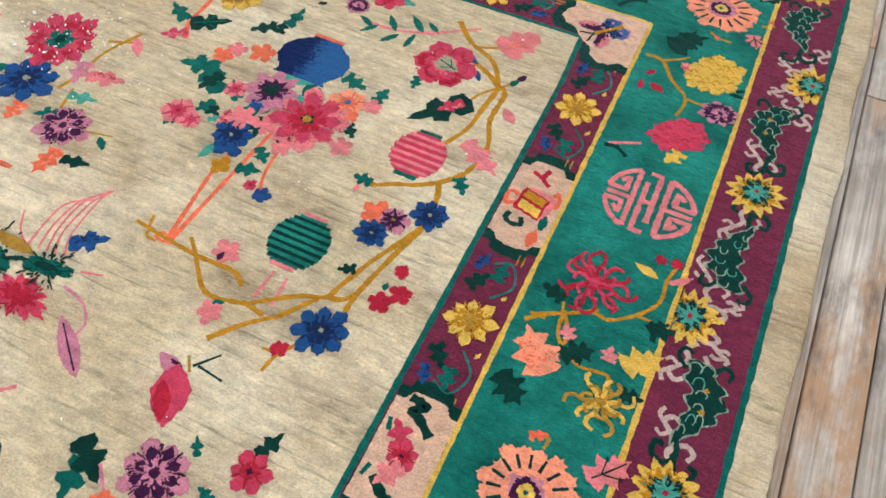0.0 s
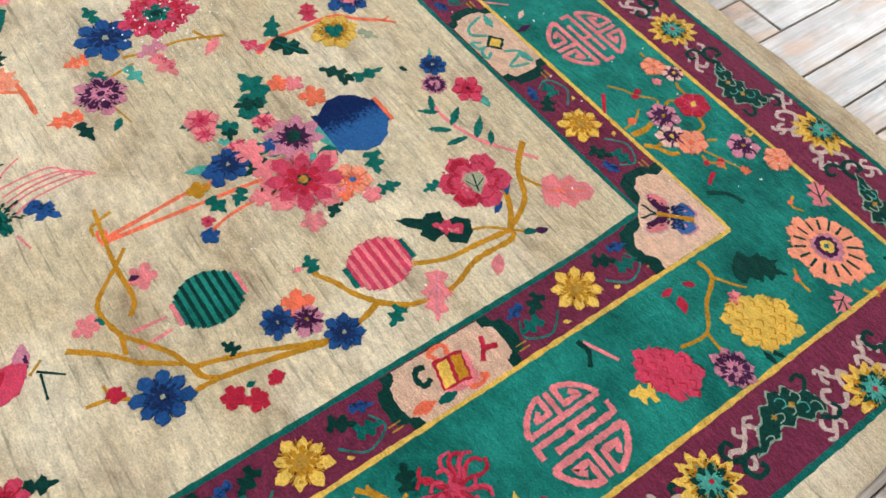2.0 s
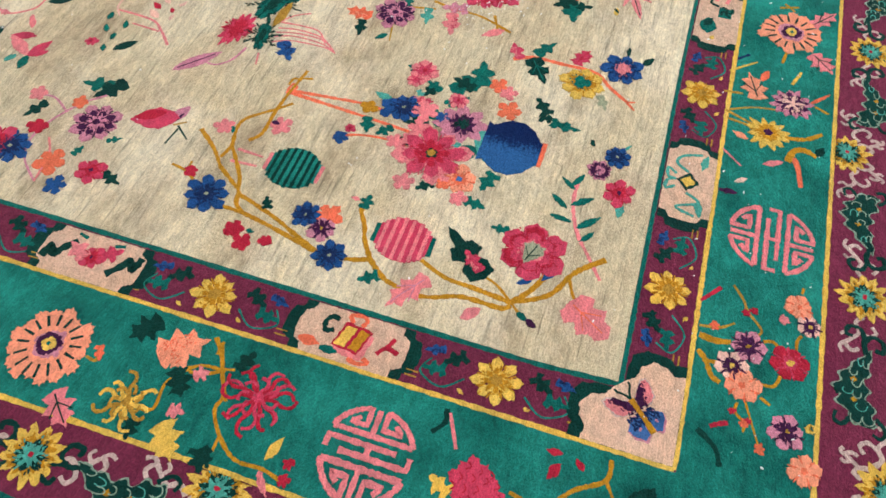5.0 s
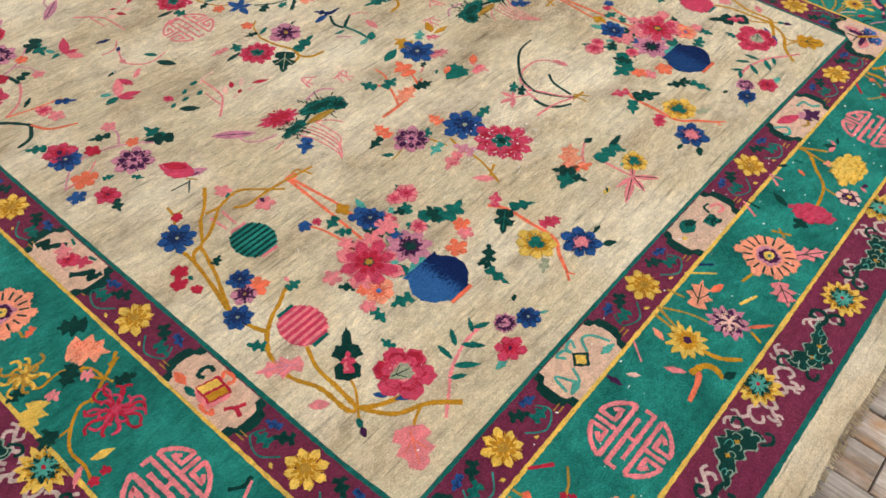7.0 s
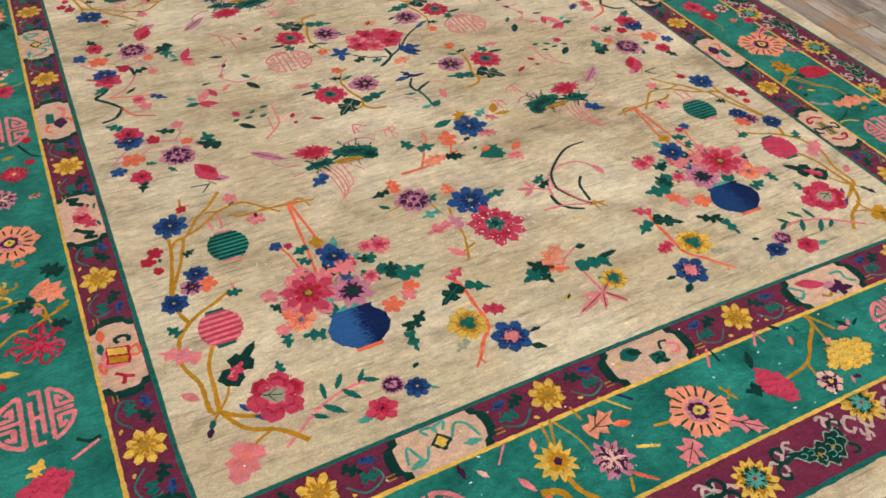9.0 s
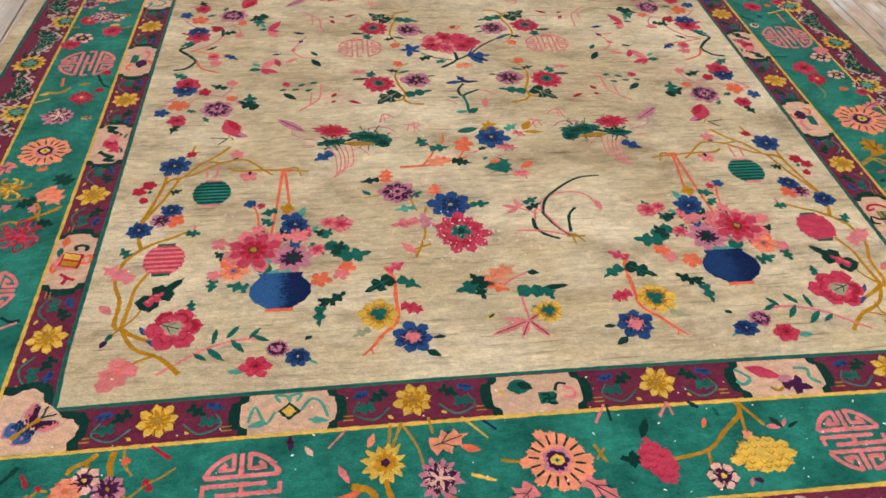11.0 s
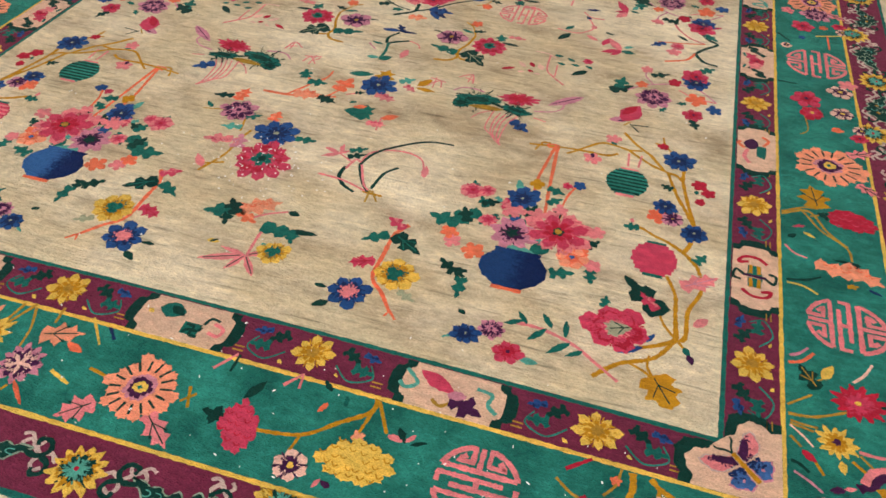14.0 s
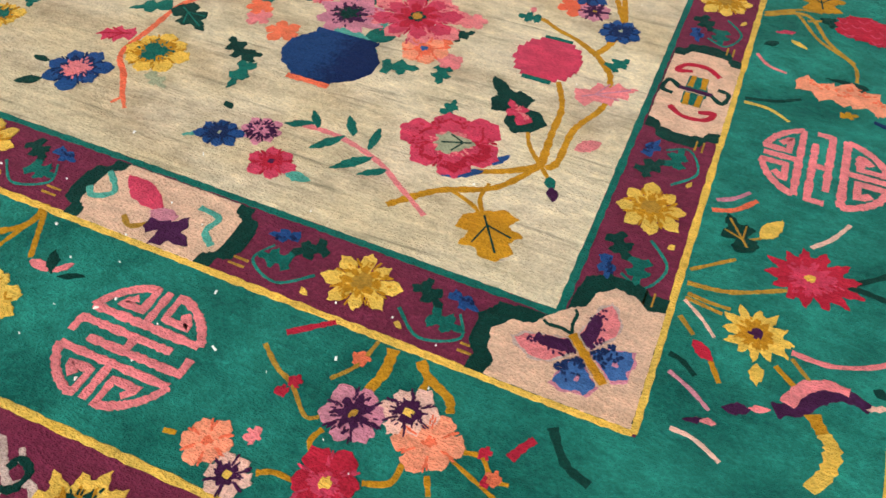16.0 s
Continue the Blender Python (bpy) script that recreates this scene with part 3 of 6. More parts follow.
def panel(u, icon):
    """A pale panel in the wine border, with a small emblem."""
    ob = slab("panel", scallop(u, -0.011, -0.0955, 0.088, 0.018), "green", 1, rug, "pale woven panel with a dark green rim")
    slab("panel_ground", scallop(u, -0.0125, -0.0957, 0.086), "card", 2, ob)
    m = -0.053

    def bit(col, kind, a, b, c, d, w):
        o = leaf(col, kind, u + a * 1.18, m + b * 1.14, u + c * 1.18, m + d * 1.14, w * 1.18, name="emblem")
        o.parent = ob
        for vert in o.data.vertices:
            vert.co.z += 0.0012

    def line(col, wd, *pts):
        stroke("emblem", [(u + a * 1.18, m + b * 1.14) for a, b in pts], wd * 1.35, col, 4, ob)

    if icon == 0:    # a bound book with ribbons
        def tile(col, lev, *pts):
            slab("emblem", [(u + a * 1.2, m + b * 1.2) for a, b in pts], col, lev, ob)
        tile("pink", 3, (-0.018, -0.026), (0.02, -0.027), (0.027, 0.008), (0.02, 0.012), (-0.02, -0.016))
        tile("crimson", 4, (-0.023, -0.017), (0.013, -0.021), (0.023, 0.015), (-0.014, 0.02))
        tile("yellow", 5, (-0.02, -0.0145), (-0.005, -0.0165), (0.003, 0.0135), (-0.0115, 0.0155))
        tile("gold", 5, (-0.001, -0.0165), (0.0115, -0.0175), (0.0195, 0.0115), (0.007, 0.0135))
        line("green", 0.007, (-0.026, 0.004), (-0.036, 0.0), (-0.04, 0.012), (-0.034, 0.022), (-0.024, 0.02))
        line("coral", 0.0055, (-0.006, 0.021), (-0.012, 0.031), (0.004, 0.034), (0.01, 0.028), (0.006, 0.019))
        line("crimson", 0.007, (0.036, -0.012), (0.046, 0.0), (0.062, -0.004))
        line("crimson", 0.0065, (0.046, 0.0), (0.052, 0.016))
        bit("coral", "lance", -0.066, -0.02, -0.036, -0.022, 0.42)
        bit("jade", "lance", -0.036, -0.026, -0.008, -0.026, 0.34)
        line("coral", 0.006, (0.004, -0.03), (0.018, -0.033), (0.03, -0.028), (0.022, -0.024))
    elif icon == 1:  # a square jewel with aqua ribbons
        slab("emblem", [(u - 0.02, m), (u + 0.002, m - 0.02), (u + 0.024, m - 0.002), (u + 0.002, m + 0.02)], "green", 3, ob)
        slab("emblem", [(u - 0.013, m), (u + 0.001, m - 0.013), (u + 0.016, m - 0.002), (u + 0.002, m + 0.013)], "yellow", 4, ob)
        for k in (-1, 1):
            line("aqua", 0.005, (k * 0.02, 0.0), (k * 0.034, 0.02 * k), (k * 0.05, 0.012), (k * 0.06, -0.016))
            line("aqua", 0.005, (k * 0.012, 0.018), (k * 0.02, 0.032), (k * 0.004, 0.03), (0.002, 0.018))
            bit("aqua", "lance", k * 0.03, -0.018, k * 0.062, -0.024, 0.3)
    elif icon == 2:  # a gourd and a dark square knot
        flower("bud", u - 0.024, m + 0.01, 0.002).parent = ob
        bit("jade", "lance", -0.046, 0.012, -0.004, 0.014, 0.62)
        bit("green", "lance", -0.03, 0.02, -0.004, 0.006, 0.5)
        slab("emblem", [(u + 0.002, m - 0.028), (u + 0.034, m - 0.028), (u + 0.034, m - 0.002), (u + 0.002, m - 0.002)], "jade", 3, ob)
        line("green", 0.005, (0.006, -0.006), (0.018, -0.008), (0.018, -0.022), (0.03, -0.024))
        line("green", 0.005, (0.006, -0.022), (0.012, -0.015), (0.026, -0.014), (0.03, -0.006))
        line("green", 0.005, (0.03, 0.0), (0.036, 0.014), (0.05, 0.012))
        line("pink", 0.006, (0.044, 0.006), (0.06, 0.0), (0.058, -0.014), (0.042, -0.012))
        bit("yellow", "lance", -0.06, 0.006, -0.05, -0.002, 0.5)
    elif icon == 3:  # a rose scroll with plum tassel
        bit("rose", "lance", -0.05, 0.022, 0.006, -0.004, 0.32)
        bit("plum", "lobed", 0.004, -0.012, 0.042, -0.026, 0.5)
        bit("lilac", "lance", -0.006, -0.008, 0.022, -0.002, 0.5)
        line("aqua", 0.006, (-0.07, 0.02), (-0.05, 0.0), (-0.064, -0.012), (-0.074, -0.004))
        line("aqua", 0.006, (0.03, 0.016), (0.052, 0.012), (0.05, -0.006), (0.064, -0.018))
        line("ochre", 0.005, (-0.024, -0.02), (-0.012, -0.028), (0.0, -0.02))
    elif icon == 4:  # a rose knot between green scrolls
        flower("roselet", u, m, 0.02).parent = ob
        bit("rose", "lobed", 0.01, 0.004, 0.034, 0.022, 0.5)
        bit("pink", "lobed", -0.01, -0.004, -0.036, 0.014, 0.5)
        for k in (-1, 1):
            line("green", 0.011, (k * 0.03, -0.018 * k), (k * 0.044, 0.0 * k), (k * 0.05, 0.012 * k), (k * 0.06, 0.0 * k), (k * 0.064, 0.02 * k))
            line("jade", 0.005, (k * 0.02, 0.026), (k * 0.034, 0.03))
    elif icon == 6:  # two tied scrolls with red and green ribbons
        for k in (-1, 1):
            slab("emblem", [(u + k * 0.004, m - 0.014), (u + k * 0.03, m - 0.012), (u + k * 0.03, m + 0.012), (u + k * 0.004, m + 0.014)], "jade", 3, ob)
            for q in (-1, 1):
                line("gold", 0.007, (k * 0.006, q * 0.007), (k * 0.026, q * 0.006))
            line("crimson", 0.006, (k * 0.034, -0.02 * k), (k * 0.046, -0.004 * k), (k * 0.044, 0.018 * k), (k * 0.03, 0.026 * k), (k * 0.034, 0.01 * k))
            line("green", 0.005, (0.0, k * 0.016), (k * 0.01, k * 0.03), (k * -0.008, k * 0.034), (k * -0.012, k * 0.022))
        line("plum", 0.006, (0.0, -0.018), (0.001, 0.018))
    else:            # a bird-like emblem in plum, green and coral
        bit("plum", "lance", -0.004, 0.012, 0.036, 0.006, 0.62)
        slab("emblem", [(u - 0.036, m - 0.02), (u + 0.012, m - 0.024), (u + 0.014, m - 0.002), (u - 0.03, m + 0.0)], "jade", 3, ob)
        line("pink", 0.008, (-0.05, 0.012), (-0.03, 0.022), (-0.004, 0.016))
        line("coral", 0.006, (-0.002, 0.022), (0.012, 0.034), (0.02, 0.03))
        line("coral", 0.006, (0.014, -0.014), (0.034, -0.024), (0.046, -0.012))
    return ob


def border_star(u):
    """A yellow star flower between small dark blooms and tendrils."""
    flower("star", u, -0.051, 0.0375, 0.2)
    for k in (-1, 1):
        branch("teal", 0.0035, (u + k * 0.045, -0.062), (u + k * 0.075, -0.085), (u + k * 0.11, -0.07), (u + k * 0.1, -0.045), name="tendril")
        leaf("blue", "lobed", u + k * 0.085, -0.026, u + k * 0.112, -0.034, 0.42)
        leaf("jade", "ivy", u + k * 0.078, -0.058, u + k * 0.108, -0.062, 0.56)
        leaf("green", "ivy", u + k * 0.054, -0.028, u + k * 0.08, -0.046, 0.56)
        for q in (0, 1):
            branch("ochre", 0.0028, (u + k * 0.112, -0.074 - q * 0.008), (u + k * 0.13, -0.074 - q * 0.008), name="tendril")
    leaf("yellow", "lance", u + 0.048, -0.078, u + 0.058, -0.084, 0.6)
    leaf("yellow", "lance", u - 0.05, -0.08, u - 0.04, -0.086, 0.6)


def butterfly_corner(wide):
    """The pale corner panel with a butterfly, along the corner's slant."""
    e = [(-0.0957, -0.0957), (0.036, -0.0957), (0.032, -0.08), (0.044, -0.066), (0.046, -0.046), (0.032, -0.03), (0.014, -0.026), (0.006, -0.013),
         (-0.004, -0.004), (-0.013, 0.006), (-0.026, 0.014), (-0.03, 0.032), (-0.046, 0.046), (-0.066, 0.044), (-0.08, 0.032), (-0.0957, 0.036)]
    rim = [(-0.0965, -0.0965), (0.054, -0.0965), (0.052, -0.08), (0.062, -0.066), (0.063, -0.036), (0.05, -0.015), (0.022, -0.0105), (-0.006, -0.0105),
           (-0.0105, -0.006), (-0.0105, 0.022), (-0.015, 0.05), (-0.036, 0.063), (-0.066, 0.062), (-0.08, 0.052), (-0.0965, 0.054)]
    ob = slab("panel", rim, "green", 1, rug, "pale woven corner panel with a butterfly")
    slab("panel_ground", e, "card", 2, ob)
    for k in (-1, 1):
        def p(a, b):    # along the corner's slant from the field, and across it
            return (-0.005 + (k * wide * b - a) / 1.414, -0.005 - (k * wide * b + a) / 1.414)
        fore = ((0.028, 0.002), (0.017, 0.014), (0.007, 0.026), (0.007, 0.036), (0.018, 0.0365), (0.028, 0.034), (0.037, 0.032), (0.045, 0.024), (0.047, 0.012), (0.044, 0.002))
        slab("wing", [p(*q) for q in fore], "grey", 3, ob)
        slab("wing", [p(0.029 + (a - 0.029) * 0.86, 0.02 + (b - 0.02) * 0.86) for a, b in fore], "pink", 4, ob)
        slab("wing_mark", [p(0.014, 0.02), p(0.02, 0.024), p(0.034, 0.016), p(0.044, 0.008), p(0.043, 0.003), p(0.03, 0.004)], "plum", 5, ob)
        bits = [(*p(0.012 + 0.034 * d, 0.022 - 0.016 * d + w * 0.008), rnd.uniform(0, 1.5), 0.0021, 0.0014) for d, w in ((rnd.random(), rnd.uniform(-0.4, 1)) for _ in range(40))]
        stipple("wing_shading", bits, "plum", 5, ob)
        hind = ((0.05, 0.003), (0.05, 0.013), (0.058, 0.022), (0.064, 0.029), (0.077, 0.025), (0.083, 0.018), (0.091, 0.014), (0.086, 0.004))
        slab("wing", [p(*q) for q in hind], "lilac", 3, ob)
        slab("wing", [p(0.062 + (a - 0.062) * 0.86, 0.012 + (b - 0.012) * 0.9) for a, b in hind], "sky", 4, ob)
        bits = [(*p(0.05 + 0.018 * rnd.random() ** 1.5, 0.003 + 0.017 * rnd.random()), rnd.uniform(0, 1.5), 0.0024, 0.0016) for _ in range(44)]
        stipple("wing_shading", bits, "navy", 5, ob)
        slab("wing_mark", lobes(*p(0.07, 0.013), 0.003, 5, 0.2), "lilac", 6, ob)
        stroke("feeler", [p(0.026, 0.0), p(0.016, 0.004), p(0.008, 0.01), p(0.002, 0.011)], 0.004, "green", 4, ob)
    stroke("body", [(-0.024, -0.024), (-0.04, -0.04), (-0.064, -0.064)], 0.0095, "gold", 6, ob, taper=0.15)
    return ob


def scroll(u, v, s, flip=1, tall=1.0):
    """A grey tendril that runs out from a sunflower and curls twice."""
    for w, pts in ((0.0078, ((0, 0), (0.014, 0.012), (0.03, 0.006), (0.044, 0.016), (0.056, 0.026), (0.066, 0.016), (0.06, 0.006))),
                   (0.0074, ((0.026, 0.008), (0.034, -0.008), (0.026, -0.019), (0.015, -0.013))),
                   (0.0066, ((0.05, 0.022), (0.062, 0.034), (0.074, 0.03))),
                   (0.006, ((0.044, 0.016), (0.036, 0.026), (0.042, 0.034)))):
        branch("grey", w, *[(u + a * s, v + b * flip * tall) for a, b in pts], taper=0.15, name="scroll")


def dragon_leaf(u, v, s=1, flip=1):
    """A dark green scaly leaf with pale outlines, bent like a seahorse, that ends in curled hooks."""
    def middle(t):
        return 0.066 - 0.132 * t, 0.015 * math.sin(t * 4.6 - 0.5)

    def outline(grow):
        up, down = [], []
        for i in range(45):
            t = i / 44
            w = 0.026 * math.sin(math.pi * min(1, t ** 0.6 * 0.96 + 0.04)) ** 0.75 + grow
            cx, cy = middle(t)
            up.append((u + cx * s, v + (cy + w * (1 + 0.24 * math.sin(t * 34))) * flip))
            down.append((u + cx * s, v + (cy - w * 0.95 * (1 + 0.24 * math.sin(t * 29 + 1))) * flip))
        return up + down[::-1]

    ob = slab("feathered_leaf", outline(0.0), "pale", 2, rug, "dark green scaly leaf with pale outlines")
    slab("leaf_body", outline(-0.0026), "green", 3, ob, rough=0.0004)
    for k in range(6):
        cx, cy = middle(0.1 + k * 0.14)
        h = 0.017 * (1 - k * 0.1)
        for q in (-1, 1):
            if rnd.random() < 0.25:
                continue
            g, o = rnd.uniform(0.006, 0.011), rnd.uniform(-0.003, 0.004)
            arc = [(cx + g * math.cos(a) + o, cy + q * h * 0.5 + h * rnd.uniform(0.4, 0.62) * math.sin(a)) for a in (-1.9, -0.9, 0.2, 1.2, 2.0)]
            stroke("scale_line", [(u + a * s, v + b * flip) for a, b in arc], 0.0022, "pale" if (k + q) % 3 else "aqua", 4, ob)
    for t in (0.3, 0.55):
        cx, cy = middle(t)
        flower("goldbud", u + cx * s, v + cy * flip, 0.005).parent = ob

    def hook(w, *pts):
        stroke("tail", [(u + a * s, v + b * flip) for a, b in pts], w, "green", 2, ob, taper=0.2)

    hook(0.010, (-0.054, -0.006), (-0.076, -0.002), (-0.09, -0.014), (-0.083, -0.03), (-0.066, -0.029), (-0.068, -0.018))
    hook(0.009, (-0.078, -0.004), (-0.098, 0.004), (-0.1, 0.02), (-0.086, 0.026), (-0.082, 0.016))
    hook(0.008, (0.048, -0.02), (0.064, -0.034), (0.078, -0.028), (0.074, -0.016))
    hook(0.008, (0.05, 0.012), (0.07, 0.026), (0.066, 0.038), (0.052, 0.036))
    hook(0.007, (0.0, 0.024), (0.012, 0.038), (0.024, 0.034))


def daisy(x, y, r, turn=0.0):
    """A round salmon bloom with dark rays and a ringed eye."""
    if y > Place.cut:
        return None
    ob = slab("daisy", lobes(x, y, r, 16, 0.1, turn), "salmon", 3, rug, "round salmon bloom with dark rays")
    for i in range(16):
        a = turn + math.tau * (i + 0.5) / 16
        stroke("ray", [(x + r * k * math.cos(a), y + r * k * math.sin(a)) for k in (0.5, 0.8)], 0.0052, "green", 4, ob)
    for k, (share, colour, n) in enumerate(((0.44, "lilac", 12), (0.34, "plum", 10), (0.19, "yellow", 4), (0.07, "jade", 4))):
        slab("eye", lobes(x, y, r * share, n, 0.12, turn), colour, 4 + k, ob)
    return ob


def cluster(x, y, rx, ry, colour, mark, n=6, turn=0.0):
    """A bloom of many small curled petals."""
    if y > Place.cut:
        return None
    c, s = math.cos(turn), math.sin(turn)
    pts = [(x + (px - x) * c - (py - y) * s, y + (px - x) * s + (py - y) * c) for px, py in ((qx, y + (qy - y) * ry / rx) for qx, qy in lobes(x, y, rx, 11, 0.16))]
    ob = slab("bloom", pts, colour, 3, rug)
    for i in range(-n, n + 1):
        for j in range(-n, n + 1):
            a, b = (i + 0.5 * (j % 2)) * 0.0165 + rnd.uniform(-0.003, 0.003), j * 0.0135 + rnd.uniform(-0.0025, 0.0025)
            if (a / rx) ** 2 + (b / ry) ** 2 < 0.74 and rnd.random() < 0.85:
                px, py = x + a * c - b * s, y + a * s + b * c
                stroke("petal_mark", [(px - 0.0055, py + rnd.uniform(0, 0.004)), (px, py - 0.003), (px + 0.0055, py + rnd.uniform(0, 0.004))], rnd.uniform(0.0022, 0.0036), mark, 3, ob)
    return ob


def spider(x, y, r, n, colour, mark):
    """A spider bloom of thin petals that curl over one another, with the ground between them."""
    ob = slab("bloom", spikes(x, y, r * 0.3, 7, 0.45), mark, 3, rug)
    for i in range(n):
        a = math.tau * i / n + rnd.uniform(-0.2, 0.2)
        far, bend = rnd.uniform(0.82, 1.12), rnd.choice((-1, 1)) * rnd.uniform(0.12, 0.34)
        pts = [(x + r * k * far * math.cos(a + w * bend), y + r * k * far * math.sin(a + w * bend)) for k, w in ((0.16, 0), (0.42, 0.7), (0.7, 0.1), (0.92, 0.5), (1.0, 1.3))]
        stroke("petal", pts, 0.0062, colour if i % 3 else mark, 4, ob, taper=0.25)
    for i in range(7):
        a = math.tau * (i + 0.5) / 7
        stroke("petal", [(x + r * k * math.cos(a + w), y + r * k * math.sin(a + w)) for k, w in ((0.3, 0), (0.5, 0.3), (0.56, 0.7))], 0.005, mark, 5, ob)
    return ob


def bands():
    """The rug's ground: a field, and rings of border round it."""
    def ring(name, a, b, z, colour, label, wave=0.0):
        n, pts = 70, []
        for d in (a, b):
            for i in range(4 * n):
                s, t = divmod(i, n)
                t /= n
                x0, y0, x1, y1 = -d, -d, W + d, L + d
                q = ((x0 + (x1 - x0) * t, y0), (x1, y0 + (y1 - y0) * t), (x1 - (x1 - x0) * t, y1), (x0, y1 - (y1 - y0) * t))[s]
                k = wave if d == b else 0
                pts.append((q[0] + k * noise.noise((q[0] * 7, q[1] * 7, 3)), q[1] + k * noise.noise((q[0] * 7, q[1] * 7, 8))))
        m = 4 * n
        verts = [(x, y, z) for x, y in pts[:m]] + [(x, y, z) for x, y in pts[m:]] + [(x, y, 0.001) for x, y in pts[m:]]
        faces = []
        for i in range(m):
            j = (i + 1) % m
            faces += [(i, m + i, m + j, j), (m + i, 2 * m + i, 2 * m + j, m + j)]
        return linked(name, verts, faces, C[colour], rug, label)

    n = 48
    verts = [(-0.001 + (W + 0.002) * i / n, -0.001 + (L + 0.002) * (j / n) ** 1.6, PILE) for j in range(n + 1) for i in range(n + 1)]
    faces = [(j * (n + 1) + i, j * (n + 1) + i + 1, (j + 1) * (n + 1) + i + 1, (j + 1) * (n + 1) + i) for j in range(n) for i in range(n)]
    linked("field", verts, faces, C["cream"], rug, "cream wool field, mottled and a little soiled")
    ring("inner_border", 0.0, 0.102, PILE - 0.0002, "wine", "wine red inner border")
    ring("main_border", 0.102, 0.286, PILE - 0.0001, "teal", "teal main border")
    ring("outer_border", 0.286, 0.404, PILE - 0.0002, "wine", "wine red outer border")
    ring("edge_band", 0.404, 0.455, PILE - 0.0003, "edge", "plain cream edge band, rubbed and wavy", 0.006)

    def guard(d, colour, width, label):
        pts = [(-d, -d), (W + d, -d), (W + d, L + d), (-d, L + d)]
        for a, b in zip(pts, pts[1:] + pts[:1]):
            n = 60
            stroke("guard_line", [(a[0] + (b[0] - a[0]) * i / n, a[1] + (b[1] - a[1]) * i / n) for i in range(n + 1)], width, colour, 1, rug, label, soft=False)

    guard(0.005, "jade", 0.0105, "dark green guard line")
    guard(0.099, "yellow", 0.0095, "yellow guard line")
    guard(0.286, "yellow", 0.0095, "yellow guard line")
    guard(0.406, "jade", 0.0115, "dark teal guard line")


def curled_edge():
    """The bound edge that curls up a little, one roll along each side."""
    d = 0.457
    pts = [(-d, -d), (W + d, -d), (W + d, L + d), (-d, L + d)]
    for a, b in zip(pts, pts[1:] + pts[:1]):
        n, verts, faces = 160, [], []
        dx, dy = (b[0] - a[0]), (b[1] - a[1])
        ln = math.hypot(dx, dy)
        ox, oy = dy / ln, -dx / ln
        for i in range(n + 1):
            x, y = a[0] + dx * i / n, a[1] + dy * i / n
            w = 0.006 * noise.noise((x * 6, y * 6, 1)) + 0.003 * noise.noise((x * 40, y * 40, 2))
            h = 0.013 + 0.006 * noise.noise((x * 9, y * 9, 5)) + 0.0015 * noise.noise((x * 70, y * 70, 5))
            for k, z in ((-0.012, PILE - 0.001), (-0.004, h), (0.004, h - 0.001), (0.009, h * 0.45), (0.007, 0.0006)):
                verts.append((x + ox * (k + w * (0.4 if k < 0 else 1)), y + oy * (k + w * (0.4 if k < 0 else 1)), z))
        for i in range(n):
            for k in range(4):
                faces.append((5 * i + k, 5 * i + k + 1, 5 * i + k + 6, 5 * i + k + 5))
        ob = linked("bound_edge", verts, faces, C["edge"], rug, "curled cream binding")
        for p in ob.data.polygons:
            p.use_smooth = True


def fringe():
    """Short worn threads along the two ends."""
    for y, s in ((-0.46, -1), (L + 0.46, 1)):
        verts, faces = [], []
        for i in range(900):
            x = -0.455 + (W + 0.91) * (i + rnd.random()) / 900
            n = noise.noise((x * 5, y, 0))
            ln = max(0.003, 0.009 + 0.012 * n + rnd.uniform(-0.004, 0.005))
            dx, w = rnd.uniform(-0.008, 0.008), 0.0011
            yy = y + 0.008 * noise.noise((x * 7, y * 7, 8)) * s
            k = len(verts)
            verts += [(x - w, yy, 0.006), (x + w, yy, 0.006), (x, yy, 0.009), (x + dx - w, yy + s * ln, 0.001), (x + dx + w, yy + s * ln, 0.001), (x + dx, yy + s * ln, 0.0028)]
            faces += [(k, k + 3, k + 5, k + 2), (k + 2, k + 5, k + 4, k + 1), (k + 3, k + 4, k + 5)]
        tagged(linked("fringe", verts, faces, C["edge"], rug, "short worn cotton fringe"), kind="stuff")


def lint():
    """Small white flecks laid on the pile to stand in for its bright glints."""
    verts, faces = [], []
    for i in range(330):
        if i < 120:
            x, y = rnd.gauss(0.78, 0.07), rnd.gauss(0.40, 0.06)
        elif i < 200:
            x, y = rnd.uniform(-0.1, W), rnd.uniform(-0.28, -0.02)
        else:
            x, y = rnd.uniform(0, W), rnd.uniform(0, L)
        a, s, w = rnd.uniform(0, 3.1), rnd.uniform(0.001, 0.0042) * rnd.random(), rnd.uniform(0.0006, 0.0012)
        c, q, k, z = math.cos(a), math.sin(a), len(verts), PILE + 0.0055
        verts += [(x - c * s - q * w, y - q * s + c * w, z - 0.003), (x + c * s - q * w, y + q * s + c * w, z - 0.003), (x + c * s + q * w, y + q * s - c * w, z - 0.003), (x - c * s + q * w, y - q * s - c * w, z - 0.003), (x, y, z)]
        faces += [(k, k + 1, k + 4), (k + 1, k + 2, k + 4), (k + 2, k + 3, k + 4), (k + 3, k, k + 4)]
    fleck, nt, b = nodes_of("white_glint", 0.5)
    b.inputs["Base Color"].default_value = (0.9, 0.9, 0.88, 1)
    tagged(linked("lint", verts, faces, fleck, rug, "white flecks standing in for glints on the pile"), kind="stuff")


rug = new("rug")
tagged(rug, "cream wool rug with teal and wine borders and woven flowers", "rug")
bands()
curled_edge()
fringe()
lint()

